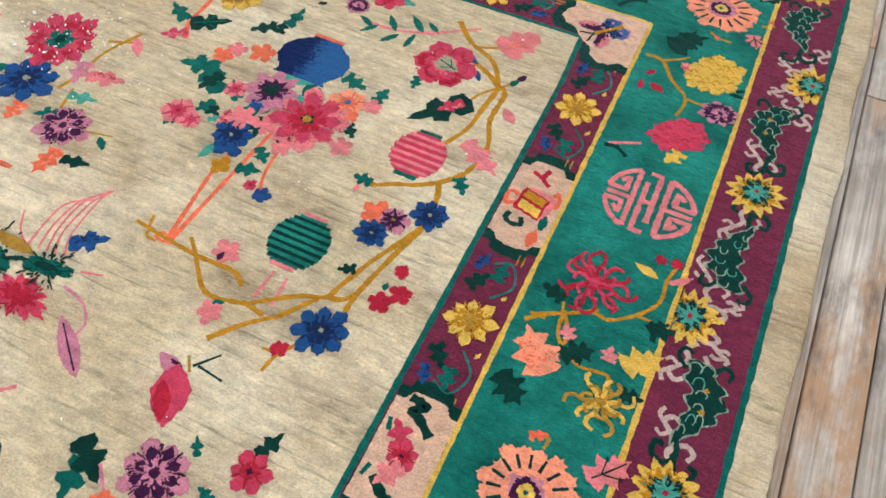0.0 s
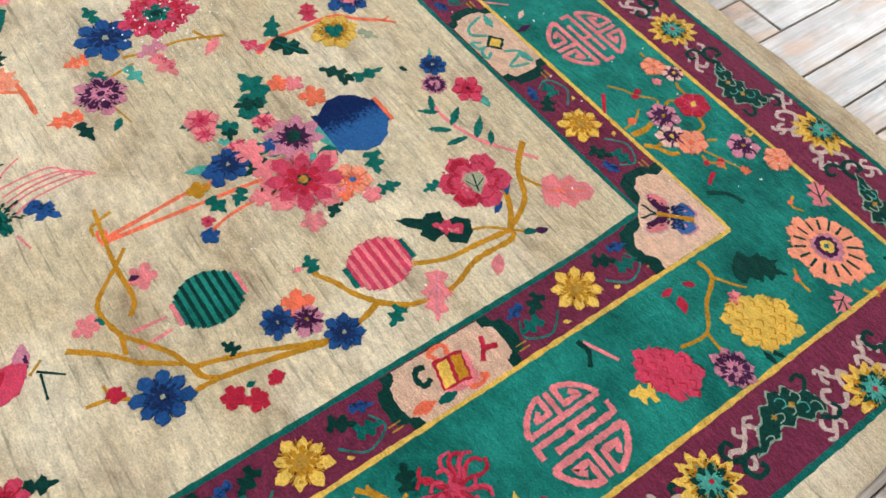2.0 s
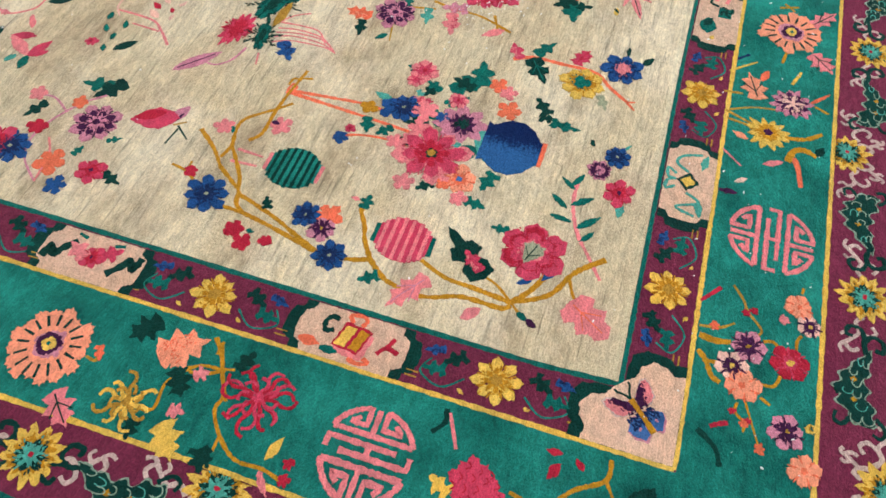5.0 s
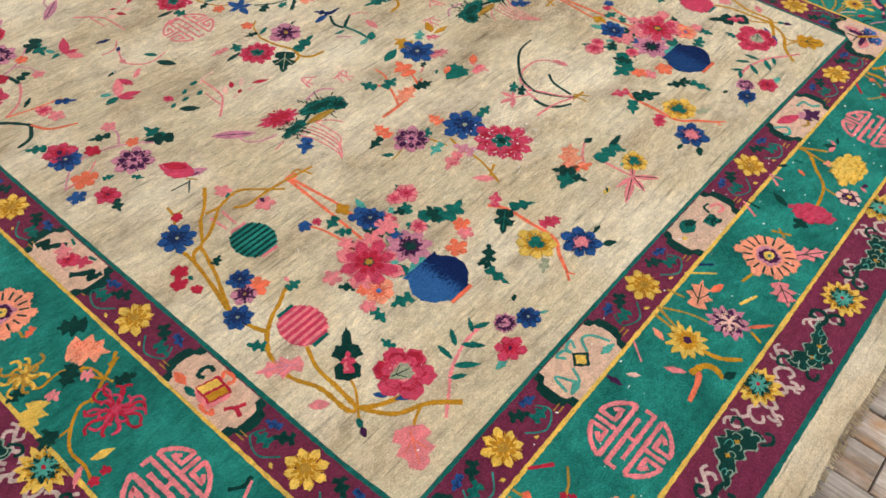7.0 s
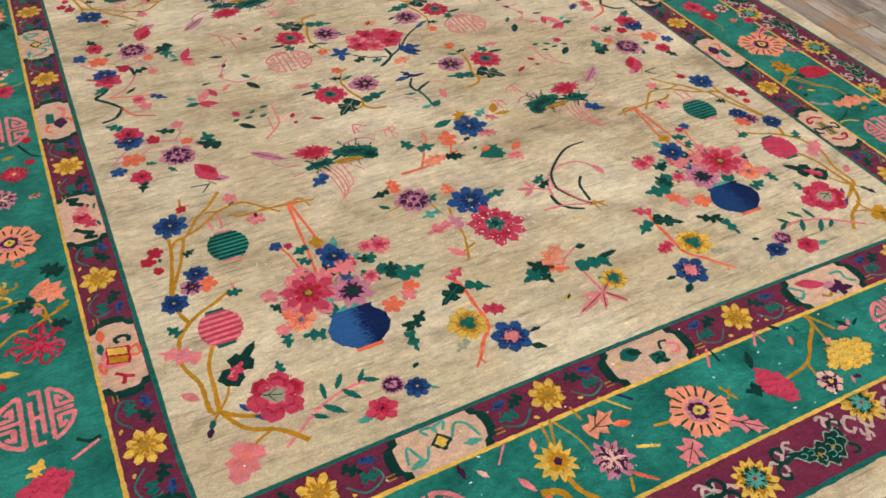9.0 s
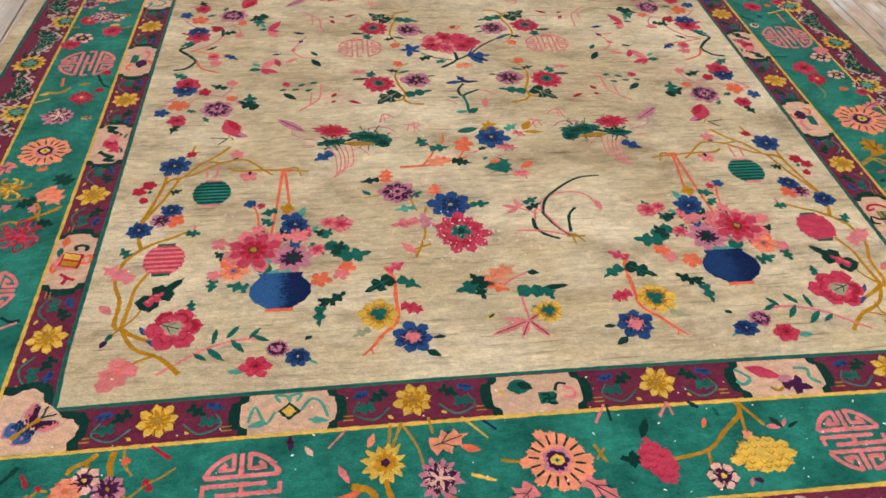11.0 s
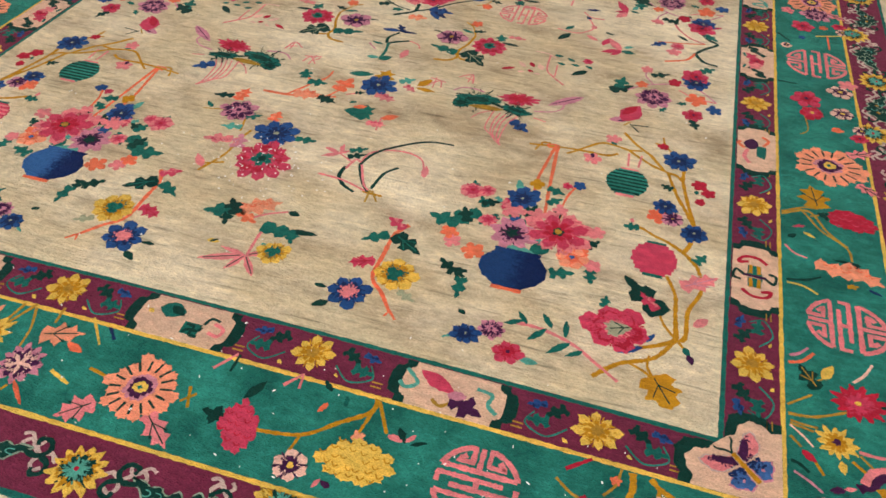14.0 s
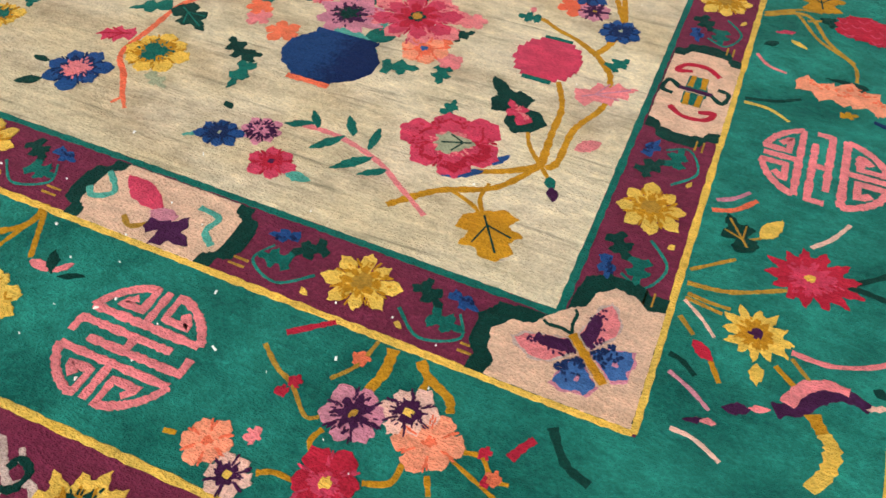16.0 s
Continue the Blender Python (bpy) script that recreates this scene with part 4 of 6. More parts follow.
# ---- the inner and outer borders ----
SHORT_SUNS = ((-0.05, "out"), (0.268, "mid"), (0.576, "low"), (0.868, "mid"), (1.166, "low"), (1.482, "mid"), (1.8, "out"))
LONG_SUNS = ((-0.068, "out"), (0.212, "mid"), (0.475, "low"), (0.73, "mid"), (0.985, "low"), (1.245, "mid"), (1.505, "low"), (1.76, "mid"), (2.015, "low"), (2.278, "mid"), (2.558, "out"))
SIDES = (((0, 0, 1, 0), W, (0.181, 0.637, 1.1, 1.572), (0.409, 0.866, 1.341), (1, 2, 3)),
         ((W, 0, 0, 1), L, (0.168, 0.615, 1.03, 1.46, 1.875, 2.322), (0.39, 0.825, 1.245, 1.665, 2.1), (6, 5, 4, 1, 2)),
         ((W, L, -1, 0), W, (0.181, 0.637, 1.1, 1.572), (0.409, 0.866, 1.333), (3, 0, 4)),
         ((0, L, 0, -1), L, (0.168, 0.615, 1.03, 1.46, 1.875, 2.322), (0.39, 0.825, 1.245, 1.665, 2.1), (2, 1, 5, 4, 0)))
for turn, length, stars, panels, icons in SIDES:
    Place.turn = turn
    for u in stars:
        border_star(u)
    for u, icon in zip(panels, icons):
        panel(u, icon)
    butterfly_corner(1.1 if turn == (0, 0, 1, 0) else 1.5)
    suns = SHORT_SUNS if length < 2 else LONG_SUNS
    for k, (u, place) in enumerate(suns):
        v = {"mid": -0.346, "low": -0.309, "out": -0.384}[place]
        Place.low, Place.high = (-0.4, 9.0) if place == "out" else (-9.0, -0.2915) if place == "low" else (-9.0, 9.0)
        flower("sun", u, v, 0.047, 0.1)
        Place.low, Place.high = -9.0, 9.0
        for s in (-1, 1):
            scroll(u + s * 0.036, v + {"mid": 0.0, "low": -0.022, "out": 0.02}[place], s, -1 if place == "out" else 1)
            if place != "mid":
                scroll(u + s * 0.012, v + (-0.036 if place == "low" else 0.036), s * 0.55, -1 if place == "low" else 1, 0.85)
        if k + 1 < len(suns):
            dragon_leaf((u + suns[k + 1][0]) / 2, -0.346, 1 if place == "mid" else -1, 1 if k % 4 < 2 else -1)
    for u in (suns[0][0] - 0.15, suns[-1][0] + 0.15):
        dragon_leaf(u, -0.346, -1 if u < 0 else 1, 1)
    flower("sun", -0.342, -0.342, 0.046)
Place.turn = None

# ---- the woven motifs ----


def corner_group():
    vase(0.383, 0.212, 0.383, 0.318, 0.128)
    lantern(0.211, 0.604, 0.045, 0.045, "teal", "green", 7, "pink")
    branch("gold", 0.011, (0.203, 0.056), (0.163, 0.099), (0.109, 0.129), (0.076, 0.183))
    branch("gold", 0.011, (0.076, 0.183), (0.105, 0.160), (0.144, 0.141))
    branch("gold", 0.010, (0.076, 0.183), (0.082, 0.242), (0.086, 0.292), (0.105, 0.338))
    branch("gold", 0.010, (0.070, 0.181), (0.061, 0.197), (0.061, 0.257), (0.044, 0.304), (0.041, 0.337), (0.051, 0.380))
    branch("gold", 0.010, (0.051, 0.380), (0.076, 0.411), (0.111, 0.436), (0.138, 0.447), (0.164, 0.463))
    branch("gold", 0.009, (0.164, 0.463), (0.183, 0.463))
    branch("gold", 0.010, (0.079, 0.417), (0.069, 0.445), (0.065, 0.501), (0.081, 0.569), (0.096, 0.644), (0.097, 0.693))
    branch("gold", 0.009, (0.065, 0.501), (0.087, 0.552), (0.104, 0.589), (0.122, 0.641), (0.132, 0.668), (0.162, 0.681), (0.197, 0.705), (0.221, 0.724))
    branch("gold", 0.009, (0.132, 0.668), (0.110, 0.662), (0.096, 0.644))
    branch("gold", 0.009, (0.173, 0.722), (0.140, 0.675))
    branch("gold", 0.009, (0.239, 0.792), (0.207, 0.752), (0.173, 0.722))
    branch("gold", 0.008, (0.221, 0.724), (0.260, 0.734), (0.286, 0.731), (0.312, 0.706), (0.332, 0.684), (0.351, 0.666))
    branch("gold", 0.008, (0.221, 0.724), (0.192, 0.731))
    branch("gold", 0.008, (0.243, 0.703), (0.266, 0.688), (0.321, 0.688), (0.372, 0.684), (0.437, 0.675))
    branch("gold", 0.006, (0.414, 0.681), (0.421, 0.657))
    branch("gold", 0.006, (0.392, 0.693), (0.410, 0.690), (0.410, 0.675))
    branch("gold", 0.006, (0.151, 0.801), (0.145, 0.773), (0.128, 0.746))
    branch("gold", 0.005, (0.167, 0.772), (0.145, 0.771))
    branch("gold", 0.006, (0.148, 0.105), (0.114, 0.089), (0.100, 0.058))
    branch("gold", 0.006, (0.076, 0.183), (0.059, 0.163))
    branch("gold", 0.006, (0.076, 0.183), (0.099, 0.211), (0.111, 0.242))
    branch("coral", 0.008, (0.379, 0.690), (0.387, 0.616), (0.394, 0.545), (0.389, 0.491))
    branch("coral", 0.009, (0.375, 0.690), (0.369, 0.600), (0.363, 0.513), (0.356, 0.433))
    branch("coral", 0.005, (0.379, 0.690), (0.397, 0.686), (0.391, 0.676), (0.378, 0.681))
    branch("coral", 0.006, (0.306, 0.564), (0.322, 0.519), (0.327, 0.474), (0.324, 0.439))
    branch("coral", 0.005, (0.327, 0.470), (0.341, 0.463))
    branch("pink", 0.006, (0.219, 0.712), (0.216, 0.663))
    branch("pink", 0.006, (0.191, 0.712), (0.194, 0.665))
    branch("pink", 0.008, (0.359, 0.134), (0.301, 0.133), (0.242, 0.114), (0.201, 0.086), (0.161, 0.058))
    flower("rose", 0.321, 0.393, 0.0555, -2.02)
    flower("velvet", 0.405, 0.362, 0.0459, -1.37)
    flower("blue", 0.409, 0.474, 0.0309, -2.71)
    flower("salmon", 0.282, 0.330, 0.0287, -2.08)
    flower("pinklet", 0.514, 0.468, 0.0255, -1.77)
    flower("pinklet", 0.484, 0.477, 0.0151, -1.70)
    flower("bluebud", 0.402, 0.489, 0.0261, -2.57)
    flower("pinkbud", 0.416, 0.432, 0.0253, 1.89)
    flower("pinkbud", 0.328, 0.461, 0.0178, -2.48)
    flower("pinkbud", 0.247, 0.418, 0.0173, 1.40)
    flower("pinkbud", 0.242, 0.320, 0.0153, -2.59)
    flower("pinkbud", 0.511, 0.305, 0.0184, -1.35)
    flower("coralbud", 0.523, 0.327, 0.0173, -1.75)
    flower("coralbud", 0.467, 0.290, 0.0232, -1.44)
    flower("coralbud", 0.266, 0.354, 0.0127, -2.36)
    flower("goldbud", 0.390, 0.534, 0.0153, -1.77)
    flower("bluebud", 0.305, 0.556, 0.0132, -1.72)
    flower("roselet", 0.328, 0.548, 0.0092, -1.79)
    flower("bluebud", 0.410, 0.400, 0.0132, -1.72)
    leaf("jade", "lobed", 0.517, 0.356, 0.574, 0.369, 0.5)
    leaf("jade", "lobed", 0.484, 0.401, 0.539, 0.356, 0.42)
    leaf("green", "lobed", 0.499, 0.369, 0.514, 0.409, 0.5)
    leaf("jade", "lobed", 0.475, 0.426, 0.490, 0.455, 0.5)
    leaf("jade", "lobed", 0.462, 0.395, 0.474, 0.369, 0.5)
    leaf("jade", "lobed", 0.451, 0.407, 0.444, 0.384, 0.5)
    leaf("jade", "lobed", 0.507, 0.473, 0.518, 0.502, 0.5)
    leaf("green", "ivy", 0.486, 0.223, 0.516, 0.248, 0.5)
    leaf("green", "ivy", 0.470, 0.232, 0.476, 0.203, 0.5)
    leaf("jade", "ivy", 0.466, 0.206, 0.463, 0.161, 0.4)
    leaf("jade", "ivy", 0.311, 0.277, 0.274, 0.289, 0.55)
    leaf("jade", "ivy", 0.244, 0.303, 0.238, 0.273, 0.55)
    leaf("green", "ivy", 0.258, 0.372, 0.240, 0.393, 0.55)
    leaf("green", "lobed", 0.389, 0.423, 0.377, 0.461, 0.5)
    leaf("jade", "lobed", 0.365, 0.526, 0.331, 0.518, 0.5)
    leaf("aqua", "lance", 0.418, 0.496, 0.430, 0.538, 0.4)
    leaf("jade", "lance", 0.363, 0.321, 0.325, 0.353, 0.7)
    leaf("aqua", "lance", 0.409, 0.325, 0.334, 0.300, 0.4)
    leaf("green", "lobed", 0.483, 0.434, 0.452, 0.449, 0.5)
    leaf("aqua", "lobed", 0.461, 0.462, 0.446, 0.450, 0.5)
    leaf("jade", "lobed", 0.207, 0.223, 0.205, 0.250, 0.5)
    leaf("green", "serrate", 0.108, 0.238, 0.177, 0.311, 0.36)
    leaf("rose", "lobed", 0.117, 0.245, 0.145, 0.276, 0.42, lev=4)
    leaf("jade", "ivy", 0.054, 0.395, 0.038, 0.419, 0.6)
    leaf("pink", "maple", 0.074, 0.319, 0.014, 0.362, 0.45, "lilac")
    leaf("pink", "lance", 0.051, 0.224, 0.023, 0.250, 0.5)
    leaf("jade", "lance", 0.062, 0.170, 0.053, 0.151, 0.6)
    leaf("plum", "lance", 0.054, 0.154, 0.046, 0.134, 0.6)
    leaf("jade", "lobed", 0.172, 0.462, 0.200, 0.459, 0.6)
    leaf("pink", "lance", 0.185, 0.472, 0.186, 0.490, 0.5)
    flower("pinkbud", 0.259, 0.757, 0.0161, 1.70)
    leaf("jade", "lance", 0.250, 0.736, 0.265, 0.745, 0.6)
    flower("pinkbud", 0.294, 0.665, 0.0201, -2.03)
    leaf("plum", "lance", 0.296, 0.683, 0.295, 0.666, 0.6, lev=5)
    flower("bud", 0.148, 0.764, 0.0113, -2.36)
    flower("blue", 0.111, 0.717, 0.0340, -1.99)
    flower("blue", 0.064, 0.478, 0.0268, -2.03)
    flower("blue", 0.126, 0.545, 0.0228, -2.07)
    flower("coralbud", 0.139, 0.511, 0.0226, -1.79)
    flower("pansy", 0.109, 0.510, 0.0226, -1.79)
    flower("bud", 0.063, 0.643, 0.0158, 1.25)
    flower("bud", 0.042, 0.619, 0.0148, -2.65)
    flower("bud", 0.057, 0.586, 0.0102, -1.77)
    leaf("jade", "lance", 0.066, 0.624, 0.067, 0.609, 0.6)
    leaf("green", "ivy", 0.119, 0.611, 0.140, 0.620, 0.6)
    flower("corner", 0.179, 0.175, 0.0497, -2.01)
    leaf("sage", "fan", 0.153, 0.183, 0.196, 0.167, 0.75, "green", lev=8)
    leaf("blue", "lance", 0.129, 0.148, 0.173, 0.120, 0.25)
    leaf("blue", "lance", 0.112, 0.185, 0.128, 0.157, 0.3)
    flower("purple", 0.383, 0.104, 0.0214, -1.76)
    flower("blue", 0.424, 0.079, 0.0238, -1.96)
    flower("roselet", 0.345, 0.061, 0.0259, -2.05)
    leaf("green", "lance", 0.436, 0.124, 0.452, 0.135, 0.5)
    leaf("aqua", "lance", 0.324, 0.052, 0.292, 0.053, 0.5)
    leaf("aqua", "lance", 0.443, 0.070, 0.462, 0.058, 0.3)
    leaf("jade", "lance", 0.335, 0.142, 0.368, 0.126, 0.35)
    leaf("jade", "lance", 0.327, 0.135, 0.349, 0.164, 0.3)
    leaf("jade", "lance", 0.293, 0.136, 0.322, 0.097, 0.3)
    leaf("jade", "lance", 0.283, 0.139, 0.308, 0.174, 0.28)
    leaf("jade", "lance", 0.259, 0.127, 0.263, 0.169, 0.28)
    leaf("jade", "lance", 0.249, 0.117, 0.285, 0.080, 0.3)
    leaf("jade", "lance", 0.223, 0.106, 0.253, 0.084, 0.3)
    leaf("jade", "lobed", 0.391, 0.399, 0.427, 0.419, 0.5)
    leaf("jade", "lobed", 0.344, 0.353, 0.338, 0.322, 0.5)
    leaf("green", "lobed", 0.348, 0.435, 0.319, 0.458, 0.45)
    leaf("jade", "lobed", 0.356, 0.478, 0.333, 0.500, 0.5)
    leaf("aqua", "lobed", 0.358, 0.360, 0.334, 0.344, 0.6)
    flower("pinkbud", 0.371, 0.431, 0.0216, -2.16)
    flower("pinkbud", 0.286, 0.366, 0.0227, -2.29)
    flower("pinkbud", 0.299, 0.430, 0.0184, -2.43)
    flower("pinklet", 0.460, 0.386, 0.0177, -2.40)
    leaf("rose", "maple", 0.436, 0.466, 0.442, 0.427, 0.4)


def leaf_pink():
    leaf("pink", "palm", 0.108, 0.096, 0.062, 0.026, 0.62, "coral")


def leaf_gold():
    leaf("gold", "palm", 0.108, 0.090, 0.070, 0.030, 0.72, "green")
    branch("gold", 0.006, (0.108, 0.088), (0.118, 0.108), (0.117, 0.132))


def side_group():
    branch("lilac", 0.005, (0.255, 0.987), (0.215, 1.023), (0.144, 1.053), (0.086, 1.044), (0.041, 0.996))
    branch("lilac", 0.005, (0.195, 1.031), (0.219, 1.070), (0.216, 1.099))
    branch("pink", 0.005, (0.041, 0.996), (0.097, 1.004), (0.133, 1.027))
    flower("roselet", 0.097, 1.105, 0.0336, 2.74)
    flower("blue", 0.094, 1.076, 0.0329, 2.80)
    flower("bud", 0.147, 1.060, 0.0161, -1.05)
    flower("purple", 0.190, 0.969, 0.0410, -0.79)
    flower("roselet", 0.092, 0.920, 0.0233, -0.82)
    flower("pinkbud", 0.218, 1.103, 0.0151, 0.13)
    flower("coralbud", 0.223, 1.023, 0.0139, -1.20)
    flower("coralbud", 0.088, 0.994, 0.0261, -1.49)
    flower("bluebud", 0.045, 0.959, 0.0194, 2.54)
    leaf("jade", "lobed", 0.084, 1.141, 0.053, 1.163, 0.5)
    leaf("green", "lobed", 0.202, 1.078, 0.164, 1.095, 0.4)
    leaf("jade", "lobed", 0.277, 0.992, 0.271, 1.041, 0.5)
    leaf("green", "lobed", 0.292, 0.973, 0.247, 1.005, 0.5)
    leaf("jade", "lobed", 0.113, 0.968, 0.134, 0.961, 0.5)
    leaf("jade", "lobed", 0.159, 0.930, 0.172, 0.909, 0.4)
    leaf("green", "lobed", 0.093, 0.896, 0.081, 0.863, 0.5)
    leaf("rose", "lance", 0.251, 0.840, 0.217, 0.919, 0.6, lev=3)
    leaf("crimson", "lance", 0.253, 0.866, 0.222, 0.916, 0.4, lev=4)
    leaf("lilac", "lance", 0.237, 0.853, 0.282, 0.834, 0.5)
    leaf("plum", "lance", 0.241, 0.842, 0.266, 0.836, 0.3)
    branch("ochre", 0.005, (0.231, 0.842), (0.245, 0.823))
    branch("green", 0.004, (0.232, 0.833), (0.208, 0.804))
    branch("green", 0.004, (0.226, 0.830), (0.187, 0.835))
    branch("green", 0.012, (0.129, 1.450), (0.162, 1.433), (0.169, 1.386))
    branch("pink", 0.007, (0.169, 1.386), (0.154, 1.355), (0.123, 1.317), (0.083, 1.297))
    branch("rose", 0.010, (0.044, 1.412), (0.078, 1.389), (0.095, 1.357))
    branch("green", 0.012, (0.095, 1.357), (0.075, 1.326), (0.051, 1.305), (0.082, 1.269), (0.106, 1.234))
    branch("green", 0.011, (0.106, 1.234), (0.082, 1.195), (0.046, 1.185))
    branch("coral", 0.008, (0.106, 1.234), (0.127, 1.191), (0.180, 1.164))
    branch("coral", 0.005, (0.083, 1.297), (0.138, 1.281), (0.206, 1.268))
    flower("pinklet", 0.153, 1.257, 0.0170, -1.08)
    flower("pinkbud", 0.162, 1.221, 0.0175, -1.03)
    leaf("blue", "lobed", 0.189, 1.264, 0.222, 1.241, 0.4)
    leaf("green", "lance", 0.129, 1.299, 0.159, 1.322, 0.3)


def butterfly_sprig():
    leaf("rose", "lance", 0.348, 1.193, 0.333, 1.239, 0.4)
    leaf("pink", "lance", 0.296, 1.178, 0.336, 1.240, 0.35)
    leaf("rose", "lance", 0.296, 1.178, 0.346, 1.157, 0.4)
    leaf("rose", "lance", 0.295, 1.178, 0.320, 1.146, 0.4)
    leaf("pink", "lance", 0.296, 1.178, 0.315, 1.213, 0.4)
    leaf("jade", "lance", 0.296, 1.178, 0.258, 1.174, 0.5)
    leaf("aqua", "lance", 0.291, 1.198, 0.267, 1.211, 0.5)
    leaf("rose", "lance", 0.306, 1.411, 0.341, 1.478, 0.35)
    leaf("pink", "lance", 0.306, 1.411, 0.335, 1.371, 0.5)
    leaf("rose", "lance", 0.305, 1.417, 0.341, 1.408, 0.4)
    leaf("jade", "lance", 0.300, 1.426, 0.274, 1.420, 0.4)
    leaf("aqua", "lance", 0.295, 1.437, 0.280, 1.463, 0.5)
    branch("pink", 0.005, (0.364, 1.345), (0.401, 1.345), (0.425, 1.372))
    branch("pink", 0.005, (0.410, 1.344), (0.390, 1.303), (0.385, 1.277), (0.412, 1.243), (0.442, 1.237), (0.479, 1.245))
    leaf("navy", "lance", 0.383, 1.397, 0.421, 1.387, 0.3)
    leaf("navy", "lance", 0.400, 1.330, 0.414, 1.347, 0.5)
    leaf("green", "lance", 0.323, 1.260, 0.355, 1.269, 0.25)
    leaf("pink", "lance", 0.364, 1.213, 0.398, 1.235, 0.35)
    flower("pinkbud", 0.384, 1.287, 0.0081, 0.12)
    leaf("jade", "lance", 0.458, 1.248, 0.436, 1.277, 0.4)
    leaf("green", "lance", 0.440, 1.228, 0.468, 1.183, 0.4)
    branch("pink", 0.006, (0.410, 0.951), (0.444, 0.984), (0.464, 1.015), (0.468, 1.091))
    branch("pink", 0.005, (0.439, 0.985), (0.442, 1.044))
    branch("blush", 0.005, (0.453, 1.078), (0.476, 1.095), (0.509, 1.096))
    flower("roselet", 0.370, 1.089, 0.0112, -0.18)
    leaf("jade", "lance", 0.362, 1.088, 0.381, 1.090, 0.5)
    leaf("jade", "lance", 0.353, 1.056, 0.374, 1.064, 0.5)
    leaf("green", "lance", 0.364, 1.041, 0.401, 1.007, 0.4)
    leaf("jade", "lance", 0.387, 1.058, 0.409, 1.060, 0.5)
    leaf("jade", "lance", 0.403, 1.078, 0.423, 1.089, 0.5)
    leaf("jade", "lance", 0.423, 1.051, 0.445, 1.057, 0.5)
    leaf("jade", "lance", 0.437, 1.093, 0.459, 1.094, 0.6)
    leaf("blush", "lance", 0.473, 1.005, 0.491, 1.034, 0.5)
    leaf("blush", "lance", 0.474, 0.984, 0.493, 0.981, 0.5)
    leaf("crimson", "lance", 0.497, 1.013, 0.512, 1.036, 0.5)
    leaf("crimson", "lance", 0.495, 0.986, 0.510, 0.995, 0.6)
    leaf("blush", "lance", 0.517, 1.005, 0.541, 1.029, 0.4)
    leaf("blush", "lance", 0.517, 0.984, 0.535, 0.975, 0.4)
    leaf("crimson", "lance", 0.543, 0.995, 0.578, 0.975, 0.3)
    branch("pink", 0.005, (0.624, 0.880), (0.635, 0.921), (0.664, 0.899))
    branch("pink", 0.004, (0.625, 0.895), (0.650, 0.903))
    branch("pink", 0.004, (0.636, 0.916), (0.637, 0.882))
    branch("pink", 0.004, (0.688, 0.863), (0.729, 0.872))
    branch("pink", 0.004, (0.693, 0.836), (0.703, 0.865), (0.727, 0.834))
    branch("pink", 0.004, (0.715, 0.876), (0.712, 0.828))
    branch("pink", 0.004, (0.729, 0.863), (0.715, 0.847))


def flower_sprig():
    branch("gold", 0.009, (0.751, 0.964), (0.715, 0.970), (0.697, 0.994), (0.702, 1.026), (0.687, 1.072), (0.680, 1.121))
    branch("gold", 0.008, (0.671, 0.985), (0.692, 0.993), (0.711, 1.027))
    branch("gold", 0.005, (0.680, 1.121), (0.699, 1.169), (0.723, 1.190))
    flower("peony", 0.631, 1.077, 0.0398, -0.31)
    flower("pansy", 0.739, 1.091, 0.0393, -0.13)
    flower("coralbud", 0.693, 1.188, 0.0143, -0.43)
    leaf("pink", "lobed", 0.590, 1.147, 0.547, 1.149, 0.3)
    leaf("green", "lance", 0.605, 1.110, 0.554, 1.105, 0.25)
    leaf("jade", "lobed", 0.607, 1.119, 0.616, 1.150, 0.6)
    leaf("green", "serrate", 0.680, 1.028, 0.624, 0.975, 0.5, "sage")
    leaf("jade", "serrate", 0.706, 1.015, 0.776, 1.034, 0.32)
    leaf("jade", "lance", 0.688, 1.134, 0.726, 1.147, 0.28)
    leaf("green", "lobed", 0.687, 1.145, 0.659, 1.153, 0.4)
    leaf("green", "lance", 0.771, 1.112, 0.799, 1.115, 0.2)


def spray():
    branch("coral", 0.010, (0.603, 0.320), (0.621, 0.284), (0.622, 0.224), (0.621, 0.161), (0.591, 0.126), (0.564, 0.087))
    branch("coral", 0.006, (0.576, 0.103), (0.548, 0.070))
    branch("coral", 0.005, (0.564, 0.087), (0.569, 0.072))
    flower("yellow", 0.584, 0.180, 0.0392, -0.10)
    flower("bluepink", 0.648, 0.110, 0.0391, -0.05)
    leaf("rose", "lobed", 0.611, 0.308, 0.646, 0.330, 0.45)
    leaf("green", "serrate", 0.616, 0.283, 0.562, 0.248, 0.45, "jade")
    leaf("jade", "serrate", 0.632, 0.279, 0.675, 0.252, 0.4)
    leaf("rose", "maple", 0.633, 0.202, 0.677, 0.183, 0.55, "crimson")
    leaf("sage", "lobed", 0.562, 0.140, 0.531, 0.124, 0.4)
    leaf("green", "lance", 0.687, 0.108, 0.719, 0.110, 0.3)
    leaf("green", "lance", 0.672, 0.075, 0.700, 0.055, 0.5)


